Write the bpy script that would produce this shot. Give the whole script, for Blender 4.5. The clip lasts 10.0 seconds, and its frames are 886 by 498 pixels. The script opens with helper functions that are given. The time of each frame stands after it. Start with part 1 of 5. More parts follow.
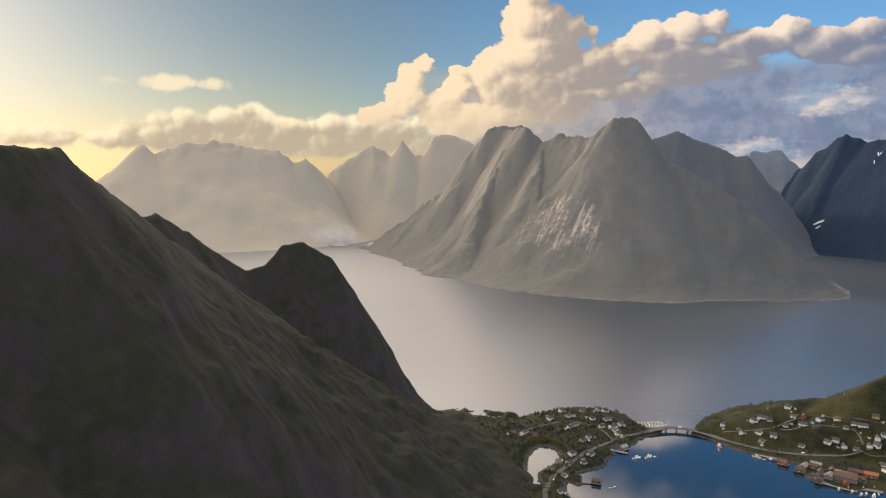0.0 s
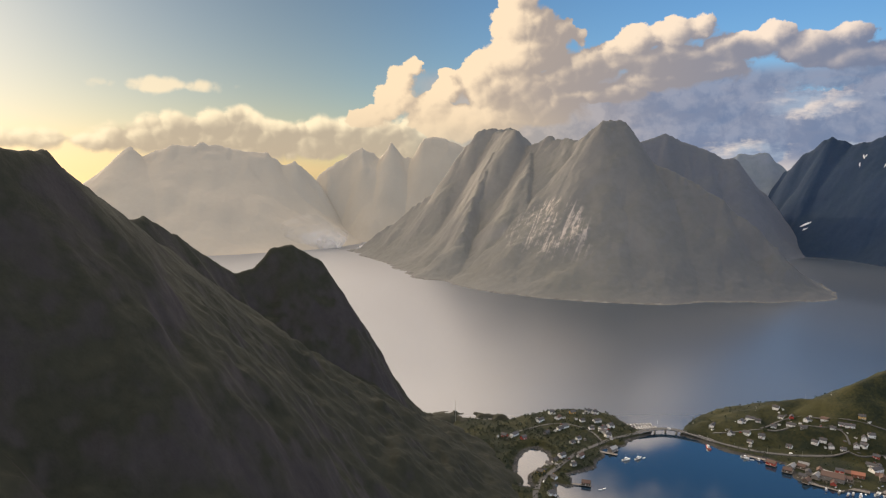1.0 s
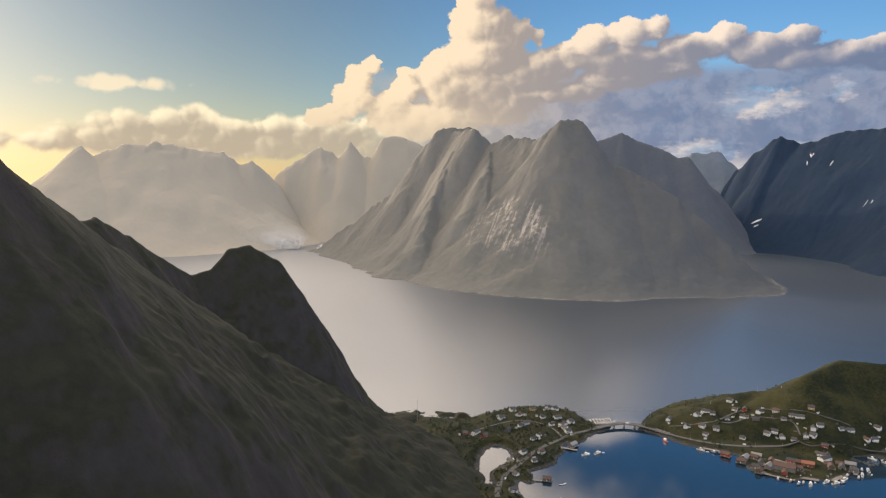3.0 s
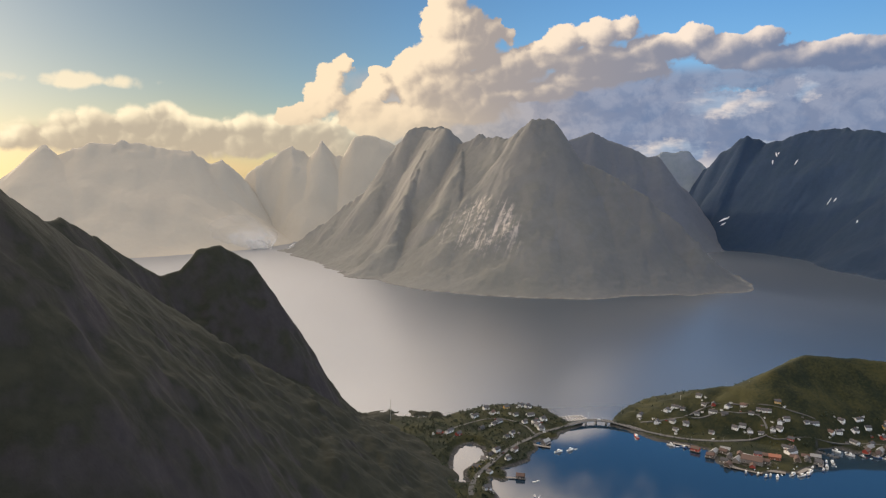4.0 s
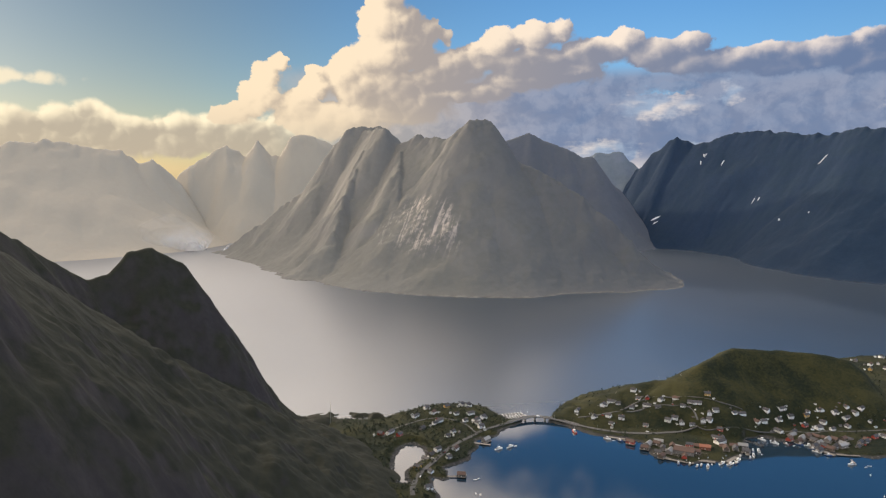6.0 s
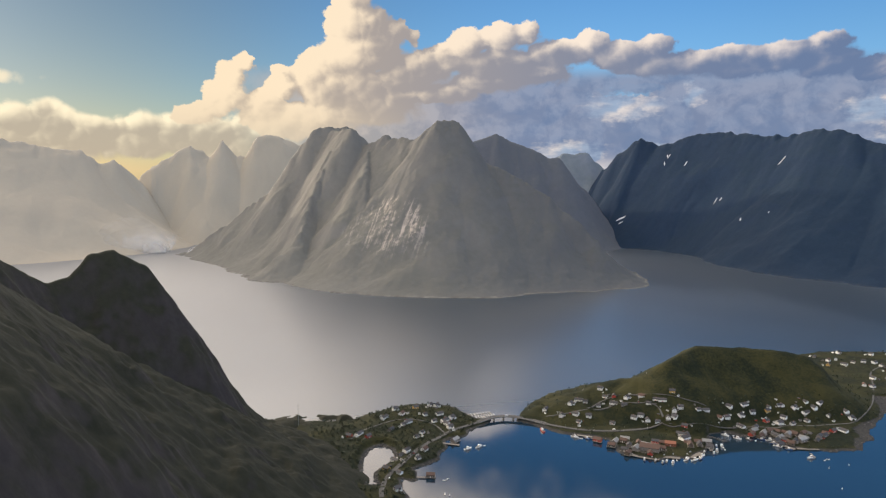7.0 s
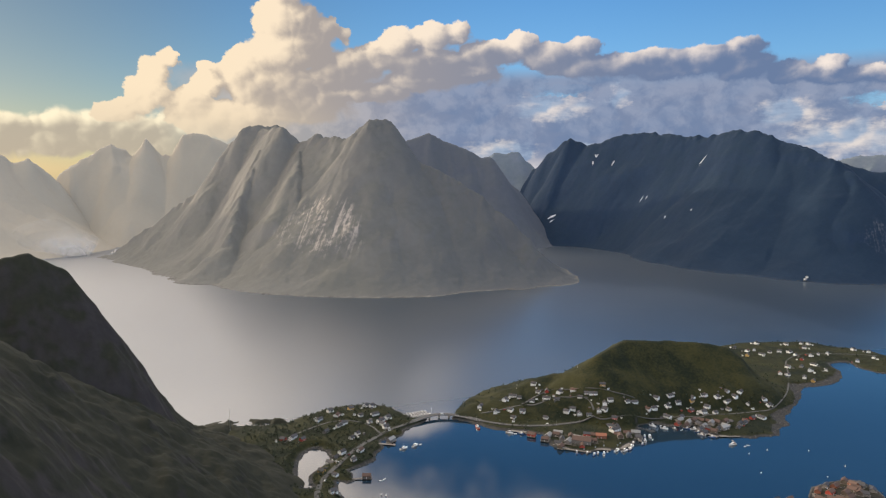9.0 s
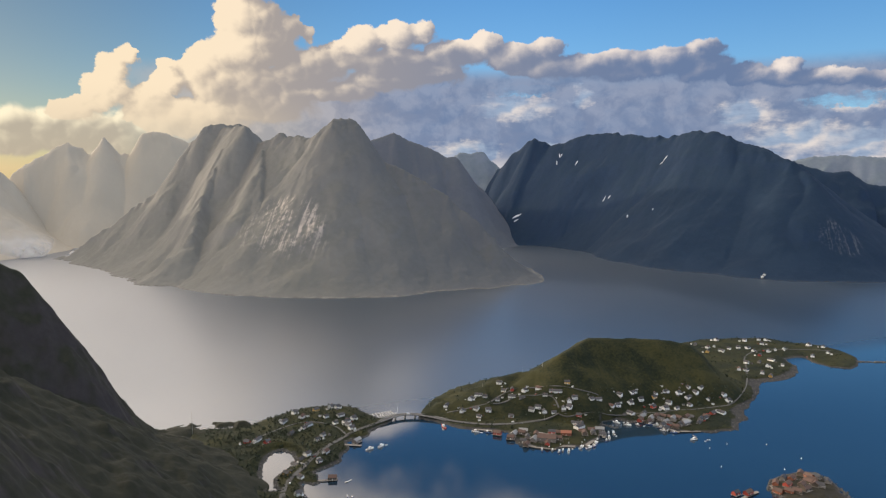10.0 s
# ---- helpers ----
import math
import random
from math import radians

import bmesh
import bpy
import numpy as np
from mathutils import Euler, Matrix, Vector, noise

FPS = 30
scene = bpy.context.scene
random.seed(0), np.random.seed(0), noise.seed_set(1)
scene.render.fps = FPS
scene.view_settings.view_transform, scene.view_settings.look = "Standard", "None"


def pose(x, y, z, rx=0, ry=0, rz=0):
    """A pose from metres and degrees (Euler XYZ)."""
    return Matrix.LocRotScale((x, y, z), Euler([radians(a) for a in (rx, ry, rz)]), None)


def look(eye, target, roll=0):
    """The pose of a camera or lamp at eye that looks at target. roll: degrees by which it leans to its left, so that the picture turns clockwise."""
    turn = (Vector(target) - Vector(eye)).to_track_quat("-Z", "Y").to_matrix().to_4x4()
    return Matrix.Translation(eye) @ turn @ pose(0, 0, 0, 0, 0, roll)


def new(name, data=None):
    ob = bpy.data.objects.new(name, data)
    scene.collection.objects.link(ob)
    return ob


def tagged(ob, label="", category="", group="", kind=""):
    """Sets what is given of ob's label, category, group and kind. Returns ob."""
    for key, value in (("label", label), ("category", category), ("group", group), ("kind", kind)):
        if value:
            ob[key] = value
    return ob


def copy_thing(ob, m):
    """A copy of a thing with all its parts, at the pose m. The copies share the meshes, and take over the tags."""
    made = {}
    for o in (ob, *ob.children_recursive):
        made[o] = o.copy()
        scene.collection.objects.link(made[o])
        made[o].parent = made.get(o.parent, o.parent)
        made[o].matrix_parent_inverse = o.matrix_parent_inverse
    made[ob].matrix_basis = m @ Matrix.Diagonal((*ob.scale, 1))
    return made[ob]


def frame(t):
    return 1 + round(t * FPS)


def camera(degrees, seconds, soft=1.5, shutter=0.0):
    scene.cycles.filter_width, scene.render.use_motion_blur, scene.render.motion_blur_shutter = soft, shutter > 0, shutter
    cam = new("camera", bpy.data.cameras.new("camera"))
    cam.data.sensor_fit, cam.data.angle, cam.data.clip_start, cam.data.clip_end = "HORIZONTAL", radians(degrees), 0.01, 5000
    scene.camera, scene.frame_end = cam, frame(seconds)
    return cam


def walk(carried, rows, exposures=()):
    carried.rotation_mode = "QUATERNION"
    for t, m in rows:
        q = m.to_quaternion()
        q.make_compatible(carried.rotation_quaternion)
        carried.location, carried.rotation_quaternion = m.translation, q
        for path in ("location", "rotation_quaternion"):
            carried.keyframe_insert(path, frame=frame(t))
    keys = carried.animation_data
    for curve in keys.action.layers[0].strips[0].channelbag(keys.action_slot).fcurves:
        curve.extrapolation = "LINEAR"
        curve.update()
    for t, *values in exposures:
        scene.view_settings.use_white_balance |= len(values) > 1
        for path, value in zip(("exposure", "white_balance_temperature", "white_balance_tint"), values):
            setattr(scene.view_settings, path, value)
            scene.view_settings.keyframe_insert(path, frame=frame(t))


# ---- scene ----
# The viewpoint: a summit over the fjord, turning slowly to the right on the spot.
EYE = 448.0
cam = camera(64.54, 10.0, 1.2)
TURNS = [
    (0.0, 83.40, 0.00, 0.00), (0.5, 83.53, 0.00, -0.36), (1.0, 83.60, 0.01, -0.85), (1.5, 83.63, 0.03, -1.47),
    (2.0, 83.60, 0.05, -2.24), (2.5, 83.57, 0.10, -3.13), (4.0, 83.45, 0.17, -6.38), (4.5, 83.44, 0.17, -7.58),
    (5.0, 83.43, 0.12, -8.81), (5.5, 83.43, 0.11, -10.07), (7.0, 83.50, 0.09, -13.98), (7.5, 83.50, 0.08, -15.32),
    (8.0, 83.49, 0.10, -16.67), (8.5, 83.46, 0.11, -18.03), (9.0, 83.43, 0.09, -19.41), (9.5, 83.42, 0.04, -20.82),
    (10.0, 83.40, 0.00, -22.24),
]
walk(cam, [(t, pose(0, 0, EYE, rx, ry, rz)) for t, rx, ry, rz in TURNS],
     [(0.0, 0.18, 6700, 10), (5.0, 0.21, 6420, 9), (10.0, 0.18, 6250, 8)])

# ---------------------------------------------------------------- light
SUN_AZ, SUN_EL = -40.0, 9.0
sun = new("sun", bpy.data.lights.new("sun", "SUN"))
sun.data.energy, sun.data.angle, sun.data.color = 2.05, radians(0.6), (1.0, 0.80, 0.56)
sun.matrix_world = look((0, 0, 0), (-math.sin(radians(SUN_AZ)) * math.cos(radians(SUN_EL)),
                                    -math.cos(radians(SUN_AZ)) * math.cos(radians(SUN_EL)), -math.sin(radians(SUN_EL))))
sun.location = (-800, 1200, 900)


class Nodes:
    """Short hand for node trees: every call adds a node and gives back its first output."""

    def __init__(self, tree):
        self.tree = tree

    def add(self, kind, values=None, **props):
        node = self.tree.nodes.new(kind)
        for key, value in props.items():
            setattr(node, key, value)
        for key, value in (values or {}).items():
            if isinstance(value, bpy.types.NodeSocket):
                self.tree.links.new(value, node.inputs[key])
            else:
                node.inputs[key].default_value = value
        return node

    def math(self, op, *values, clamp=False):
        return self.add("ShaderNodeMath", dict(enumerate(values)), operation=op, use_clamp=clamp).outputs[0]

    def step(self, x, low, high, to_low=0.0, to_high=1.0):
        return self.add("ShaderNodeMapRange", {0: x, 1: low, 2: high, 3: to_low, 4: to_high}, interpolation_type="SMOOTHSTEP").outputs[0]

    def line(self, x, low, high, to_low=0.0, to_high=1.0):
        return self.add("ShaderNodeMapRange", {0: x, 1: low, 2: high, 3: to_low, 4: to_high}).outputs[0]

    def vec(self, op, a, b, scale=None):
        values = {0: a, 1: b}
        if scale is not None:
            values["Scale"] = scale
        return self.add("ShaderNodeVectorMath", values, operation=op).outputs[0]

    def join(self, x, y, z=0.0):
        return self.add("ShaderNodeCombineXYZ", {0: x, 1: y, 2: z}).outputs[0]

    def split(self, v):
        node = self.add("ShaderNodeSeparateXYZ", {0: v})
        return node.outputs[0], node.outputs[1], node.outputs[2]

    def noise(self, v, scale, detail=4.0, rough=0.55, warp=0.0):
        return self.add("ShaderNodeTexNoise", {"Vector": v, "Scale": scale, "Detail": detail, "Roughness": rough, "Distortion": warp}).outputs[0]

    def mix(self, fac, a, b):
        a = (*a, 1.0) if isinstance(a, tuple) and len(a) == 3 else a
        b = (*b, 1.0) if isinstance(b, tuple) and len(b) == 3 else b
        return self.add("ShaderNodeMix", {0: fac, 6: a, 7: b}, data_type="RGBA").outputs[2]

    def profile(self, x, stops, low, high, floor, top):
        """A broken line over x, drawn as the stops of a ramp. stops: (x, height)."""
        node = self.add("ShaderNodeValToRGB", {0: self.line(x, low, high)})
        ramp = node.color_ramp
        while len(ramp.elements) < len(stops):
            ramp.elements.new(1.0)
        for element, (at, height) in zip(ramp.elements, stops):
            level = (height - floor) / (top - floor)
            element.position, element.color = (at - low) / (high - low), (level, level, level, 1)
        return self.line(node.outputs[0], 0.0, 1.0, floor, top)


def build_sky():
    world = bpy.data.worlds.new("sky")
    scene.world = world
    world.use_nodes = True
    tree = world.node_tree
    tree.nodes.clear()
    n = Nodes(tree)
    clear = n.add("ShaderNodeTexSky", sky_type="NISHITA", sun_disc=False, sun_elevation=radians(SUN_EL), sun_rotation=radians(SUN_AZ),
                  altitude=450.0, air_density=1.0, dust_density=SKY_DUST, ozone_density=1.6).outputs[0]
    way = n.add("ShaderNodeTexCoord").outputs["Generated"]
    x, y, z = n.split(way)
    u = n.math("MULTIPLY", n.math("ARCTAN2", x, y), 180 / math.pi)
    v = n.math("MULTIPLY", n.math("ARCSINE", z), 180 / math.pi)
    # angle from the sun: a milky veil of thin high cloud glows round it
    toward = n.add("ShaderNodeVectorMath", {0: way, 1: (math.sin(radians(SUN_AZ)) * math.cos(radians(SUN_EL)),
                                                       math.cos(radians(SUN_AZ)) * math.cos(radians(SUN_EL)), math.sin(radians(SUN_EL)))},
                   operation="DOT_PRODUCT").outputs["Value"]
    off = n.math("MULTIPLY", n.math("ARCCOSINE", n.math("MINIMUM", toward, 0.99999)), 180 / math.pi)
    veil = n.math("EXPONENT", n.math("MULTIPLY", off, -1 / 6.5))
    low = n.math("MULTIPLY", n.math("EXPONENT", n.math("MULTIPLY", n.math("ABSOLUTE", v), -1 / 3.6)),
                 n.math("EXPONENT", n.math("MULTIPLY", off, -1 / 26.0)))
    sky = n.vec("MULTIPLY", clear, n.mix(n.step(off, 25.0, 75.0), (0.52, 0.56, 0.61), (0.52, 1.12, 1.82)))
    sky = n.mix(n.math("MULTIPLY", veil, 1.35, clamp=True), sky, (9.0, 8.6, 7.7))
    sky = n.mix(n.math("MULTIPLY", low, 1.15, clamp=True), sky, (8.4, 6.2, 3.9))
    pale = n.math("MULTIPLY", n.math("EXPONENT", n.math("MULTIPLY", n.math("ABSOLUTE", v), -1 / 7.0)), n.step(off, 35.0, 70.0, 0.0, 0.85))
    sky = n.mix(pale, sky, (3.9, 5.9, 8.2))

    here = n.join(u, v)
    warp = n.noise(here, 0.35, 3.0, 0.6)
    wx = n.math("MULTIPLY", n.math("SUBTRACT", warp, 0.5), 2.2)
    here_w = n.join(n.math("ADD", u, wx), n.math("ADD", v, n.math("MULTIPLY", wx, -0.6)))

    # to the right the heaps are drawn out sideways
    long = n.math("ADD", n.math("MINIMUM", u, 13.0), n.math("MULTIPLY", n.math("MAXIMUM", n.math("SUBTRACT", u, 13.0), 0.0), 0.55))
    fine = n.math("SUBTRACT", n.noise(n.join(n.math("MULTIPLY", long, 0.9), n.math("MULTIPLY", v, 1.2)), 1.5, 6.0, 0.62), 0.5)
    shift = n.math("MULTIPLY", fine, 0.55)
    spot = n.join(n.math("ADD", n.math("ADD", long, n.math("MULTIPLY", wx, 0.6)), shift), n.math("ADD", n.math("ADD", v, n.math("MULTIPLY", wx, -0.3)), shift))

    def billow(p, size, weight):
        d = n.add("ShaderNodeTexVoronoi", {"Vector": p, "Scale": size, "Smoothness": 0.22}, feature="SMOOTH_F1", voronoi_dimensions="2D", normalize=False).outputs[0]
        return n.math("MULTIPLY", n.math("SUBTRACT", 0.75, n.math("MULTIPLY", n.math("POWER", d, 2.0), 1.5)), weight)

    def heap(p):
        return n.math("ADD", n.math("ADD", billow(p, 0.38, 1.2), billow(n.vec("ADD", p, (3.3, 1.7, 0)), 0.85, 0.50)), billow(n.vec("ADD", p, (7.1, 4.9, 0)), 1.9, 0.13))

    h0 = heap(spot)
    h1 = heap(n.vec("ADD", spot, (-0.36, 0.26, 0.0)))
    relief = n.math("ADD", n.math("MULTIPLY", n.math("SUBTRACT", h0, h1), 1.25), n.math("MULTIPLY", fine, 0.30))
    h0 = n.math("SUBTRACT", n.math("ADD", h0, n.math("MULTIPLY", fine, 0.6)), 0.35)

    # the great bank of cumulus: heaps of round puffs, lit from the sun's side
    towers = [(6.9, 13.0, 1.9, 1.3), (7.2, 11.3, 2.8, 1.9), (9.7, 10.4, 1.9, 1.4), (11.6, 10.2, 1.1, 0.9), (7.8, 9.1, 4.0, 1.9), (5.2, 8.2, 2.7, 1.6), (3.2, 7.3, 1.7, 1.5), (-1.6, 8.1, 0.9, 0.8),
              (-2.5, 7.1, 1.4, 1.3), (-3.0, 5.6, 1.8, 1.4), (-4.8, 4.3, 2.2, 1.0), (1.2, 7.5, 0.8, 0.7), (1.3, 6.4, 1.4, 1.2), (-0.3, 4.9, 2.1, 1.4)]
    shoulder = [(6.2, 6.3, 4.6, 2.3), (2.8, 3.9, 4.8, 1.8), (8.7, 5.1, 4.3, 1.8), (11.6, 7.8, 3.7, 1.8), (13.5, 5.9, 3.5, 1.1), (15.8, 9.6, 1.9, 1.4), (18.5, 10.1, 2.1, 1.4), (20.5, 10.5, 1.4, 1.1),
                (14.7, 8.7, 2.7, 1.4), (18.0, 8.2, 4.5, 1.5), (17.6, 6.9, 4.0, 1.0), (21.4, 7.5, 3.6, 1.1)]
    ridge = [(23.0, 8.8, 3.4, 1.3), (25.6, 9.5, 1.6, 1.1), (27.7, 8.7, 2.7, 1.2), (30.2, 9.0, 1.9, 1.0), (30.1, 7.9, 3.8, 1.2), (33.6, 7.8, 3.2, 1.1), (36.4, 8.0, 2.5, 1.1), (36.6, 7.3, 3.4, 0.9),
             (39.5, 8.0, 2.5, 1.2), (42.1, 8.7, 1.7, 0.9), (42.0, 7.5, 2.9, 1.3), (45.1, 6.8, 2.3, 0.9), (47.8, 7.0, 1.3, 0.9), (47.8, 6.4, 2.9, 0.7), (50.6, 6.3, 2.8, 0.8), (53.7, 6.0, 2.3, 0.7), (60.0, 5.6, 6.0, 0.9)]

    def puffs(p, rows, soft=0.25):
        """Height of a heap of round puffs over the picture of the sky: 1 at a puff's middle, 0 at its rim. rows: u, v and the half widths."""
        total = None
        for cu, cv, ru, rv in rows:
            q = n.add("ShaderNodeVectorMath", {0: p, 1: (1 / ru, 1 / rv, 0.0), 2: (-cu / ru, -cv / rv, 0.0)}, operation="MULTIPLY_ADD").outputs[0]
            h = n.math("MULTIPLY_ADD", n.add("ShaderNodeVectorMath", {0: q, 1: q}, operation="DOT_PRODUCT").outputs["Value"], -1.0, 1.0)
            h = n.math("MULTIPLY", n.math("MAXIMUM", h, -1.5), 0.35 + 0.33 * min(rv, 1.9))
            total = h if total is None else n.math("SMOOTH_MAX", total, h, soft)
        return total

    curl = n.add("ShaderNodeTexNoise", {"Vector": here, "Scale": 0.75, "Detail": 4.0, "Roughness": 0.6}).outputs[1]
    bent = n.vec("ADD", here, n.vec("MULTIPLY", n.vec("SUBTRACT", curl, (0.5, 0.5, 0.5)), (1.7, 1.1, 0.0)))
    every = towers + shoulder + ridge
    form = puffs(bent, every)
    form_sun = puffs(n.vec("ADD", bent, (-0.95, 0.50, 0.0)), every)
    form_far = puffs(n.vec("ADD", bent, (-2.8, 1.5, 0.0)), towers[:7] + shoulder[:10], 0.4)
    dense = n.math("ADD", form, n.math("MULTIPLY", n.math("SUBTRACT", h0, 0.55), n.step(u, 14.0, 40.0, 0.34, 0.20)))
    turned = n.math("SUBTRACT", form, form_sun)
    bank = n.step(dense, -0.05, n.math("ADD", n.step(u, 10.0, 45.0, 0.10, 0.18), n.step(turned, 0.0, -0.45, 0.0, 0.45)))
    slow = n.math("MULTIPLY", n.math("SUBTRACT", n.noise(here_w, 0.26, 3.0, 0.55), 0.5), 0.9)
    light = n.math("ADD", n.math("MULTIPLY", turned, n.step(u, 12.0, 45.0, 1.25, 0.9)), n.math("MULTIPLY", relief, n.step(u, 8.0, 30.0, 0.42, 0.26)))
    light = n.math("ADD", light, n.math("ADD", slow, n.step(u, -6.0, 44.0, 0.64, -0.08)))
    light = n.math("SUBTRACT", light, n.math("MULTIPLY", n.step(u, 2.0, 12.0), n.step(form, 0.45, 1.0, 0.0, 0.16)))
    light = n.math("SUBTRACT", light, n.math("MULTIPLY", n.step(form_far, 0.0, 0.9, 0.0, 0.42), n.step(u, 1.0, 6.0)))
    light = n.step(light, -0.15, 1.05)
    warm = n.step(u, -6.0, 42.0)
    lit = n.mix(warm, (8.9, 7.0, 4.8), (8.5, 7.2, 6.3))
    shade = n.mix(warm, (4.3, 3.5, 2.8), (1.35, 1.85, 3.05))
    bank_colour = n.mix(light, shade, lit)
    bank_colour = n.mix(n.math("MULTIPLY", n.step(v, 6.5, 2.0, 0.0, 0.75), n.step(u, 14.0, 3.0)), bank_colour, (7.0, 5.6, 3.9))
    # low down the bank dissolves into haze
    bank = n.math("MULTIPLY", bank, n.step(v, 1.2, 4.2, 0.75, 1.0))

    # the grey-blue layer under it, with gaps to lit cloud behind
    patch = n.noise(n.vec("MULTIPLY", here_w, (0.16, 0.34, 1)), 1.0, 4.0, 0.55)
    layer = n.math("MULTIPLY", n.step(patch, 0.16, 0.36),
                   n.math("MULTIPLY", n.step(u, -5.0, 5.0), n.math("MULTIPLY", n.step(v, 8.2, 6.8), n.step(v, -0.5, 1.4))))
    torn = n.vec("ADD", here, n.vec("MULTIPLY", n.vec("SUBTRACT", curl, (0.5, 0.5, 0.5)), (3.4, 1.9, 0.0)))
    gaps = puffs(torn, [(28.2, 4.8, 3.2, 1.1), (33.3, 5.4, 1.1, 0.8), (45.5, 4.0, 2.3, 1.1), (49.5, 2.1, 4.6, 1.4), (53.0, 1.5, 3.0, 1.2), (24.0, 1.4, 3.0, 0.9), (31.0, 1.2, 2.5, 0.8), (52.0, 4.6, 3.0, 0.7)], 0.1)
    layer = n.math("MULTIPLY", layer, n.step(n.math("ADD", gaps, n.math("MULTIPLY", fine, 1.8)), 0.95, -0.25))
    hollow = n.step(n.math("ADD", n.noise(here_w, 0.55, 4.0, 0.6), n.math("MULTIPLY", n.math("SUBTRACT", v, 4.0), 0.03)), 0.36, 0.66)
    layer_colour = n.mix(hollow, n.mix(n.step(u, 6.0, 22.0), (3.6, 3.2, 3.1), (1.45, 1.95, 3.15)), n.mix(n.step(u, 6.0, 22.0), (4.8, 4.1, 3.7), (2.35, 2.75, 3.85)))
    blue_gap = puffs(torn, [(28.9, 6.1, 2.6, 0.6), (51.8, 4.8, 3.0, 0.6)], 0.1)
    behind = n.math("MULTIPLY", n.step(blue_gap, 0.25, 0.0), n.math("MULTIPLY", n.step(u, 8.0, 16.0), n.step(v, 7.2, 6.0)))
    behind_colour = n.mix(n.step(n.math("ADD", relief, n.math("MULTIPLY", slow, 1.2)), -0.45, 0.5), (3.2, 3.5, 4.5), (7.8, 6.3, 5.4))

    # the low warm band before the sun
    ltop = n.profile(u, [(-42.0, 2.6), (-30.6, 2.9), (-24.9, 3.0), (-23.0, 3.8), (-19.8, 4.3), (-16.1, 4.5), (-15.0, 5.2), (-14.2, 4.7), (-13.2, 4.0), (-6.5, 4.1), (-2.0, 4.1), (3.0, 2.0)],
                     -42.0, 3.0, -2.0, 14.0)
    lin = n.math("SUBTRACT", ltop, v)
    lfloor = n.math("SUBTRACT", v, n.step(u, -30.0, -10.0, 1.7, 0.9))
    ld = n.math("ADD", n.math("MINIMUM", lin, lfloor), n.math("MULTIPLY", n.math("SUBTRACT", h0, 0.25), 0.6))
    band = n.math("MULTIPLY", n.step(ld, -0.15, 0.45), n.math("MULTIPLY", n.step(u, -44.0, -28.0), n.step(u, 4.0, -3.0)))
    blight = n.math("ADD", n.step(lin, 0.0, 1.6, 0.85, 0.05), n.math("MULTIPLY", relief, 0.45))
    band_colour = n.mix(n.step(blight, 0.0, 1.0), (4.6, 3.8, 2.9), (10.2, 8.5, 5.8))

    # one small flat cloud by itself
    small = n.math("ADD", n.add("ShaderNodeVectorMath", {0: n.vec("MULTIPLY", n.vec("SUBTRACT", here, (-20.4, 6.3, 0)), (0.25, 1.6, 1))},
                                operation="LENGTH").outputs["Value"], n.math("MULTIPLY", n.math("SUBTRACT", h0, 0.5), -0.9))
    speck = n.step(small, 1.1, 0.3)

    # broken cloud over the rest of the dome
    dome = n.vec("MULTIPLY", n.vec("SCALE", way, (0, 0, 0), n.math("DIVIDE", 1.0, n.math("MAXIMUM", n.math("ADD", z, 0.12), 0.05))), (1, 1, 0))
    far = n.noise(dome, 1.15, 6.0, 0.58, 0.3)
    # towards the sun the deck begins low, elsewhere it hangs higher, with blue between
    start = n.profile(u, [(-60.0, 12.0), (1.0, 12.5), (6.0, 15.5), (10.0, 20.0), (13.0, 23.0), (16.0, 25.0), (34.0, 26.0), (42.0, 38.0), (75.0, 36.0)], -60.0, 75.0, 10.0, 40.0)
    tear = n.math("SUBTRACT", n.noise(n.vec("MULTIPLY", here, (0.7, 1.0, 0.0)), 0.20, 4.0, 0.55), 0.5)
    edge = n.math("ADD", n.math("SUBTRACT", v, start), n.math("MULTIPLY", tear, 9.0))
    lone = puffs(n.vec("ADD", here, n.vec("SCALE", (3.0, 3.0, 0.0), (0, 0, 0), tear)), [(17.8, 18.2, 3.6, 3.4), (16.5, 20.0, 3.0, 2.0)])
    cover = n.math("MULTIPLY", n.math("MAXIMUM", n.step(edge, -1.0, 4.5), n.math("MULTIPLY", n.step(lone, 0.0, 0.8), 0.75)), n.step(v, 13.2, 15.5))
    cover_low = n.math("MULTIPLY", n.step(far, 0.42, 0.6), n.step(n.math("ABSOLUTE", n.math("SUBTRACT", u, 8.0)), 62.0, 85.0))
    cover = n.math("MAXIMUM", cover, cover_low)
    # unseen deck made brighter than the visible cloud, to light slopes and water
    cover_colour = n.mix(n.noise(dome, 2.6, 4.0), n.mix(n.step(off, 70.0, 130.0), (6.0, 5.6, 5.6), (6.6, 7.2, 8.2)), n.mix(n.step(off, 70.0, 130.0), (17.0, 13.8, 10.8), (15.0, 16.0, 17.5)))
    cover_colour = n.vec("SCALE", cover_colour, (0, 0, 0), n.math("ADD", 0.9, n.math("MULTIPLY", n.math("EXPONENT", n.math("MULTIPLY", off, -1 / 26.0)), 6.5)))

    sky = n.mix(n.math("MULTIPLY", cover, 0.9), sky, cover_colour)
    sky = n.mix(n.math("MULTIPLY", speck, 0.75), sky, (9.6, 7.9, 5.4))
    sky = n.mix(n.math("MULTIPLY", behind, 0.8), sky, behind_colour)
    sky = n.mix(n.math("MULTIPLY", layer, 0.93), sky, layer_colour)
    sky = n.mix(n.math("MULTIPLY", band, 0.9), sky, band_colour)
    sky = n.mix(bank, sky, bank_colour)
    back = n.add("ShaderNodeBackground", {0: sky, 1: SKY_STRENGTH})
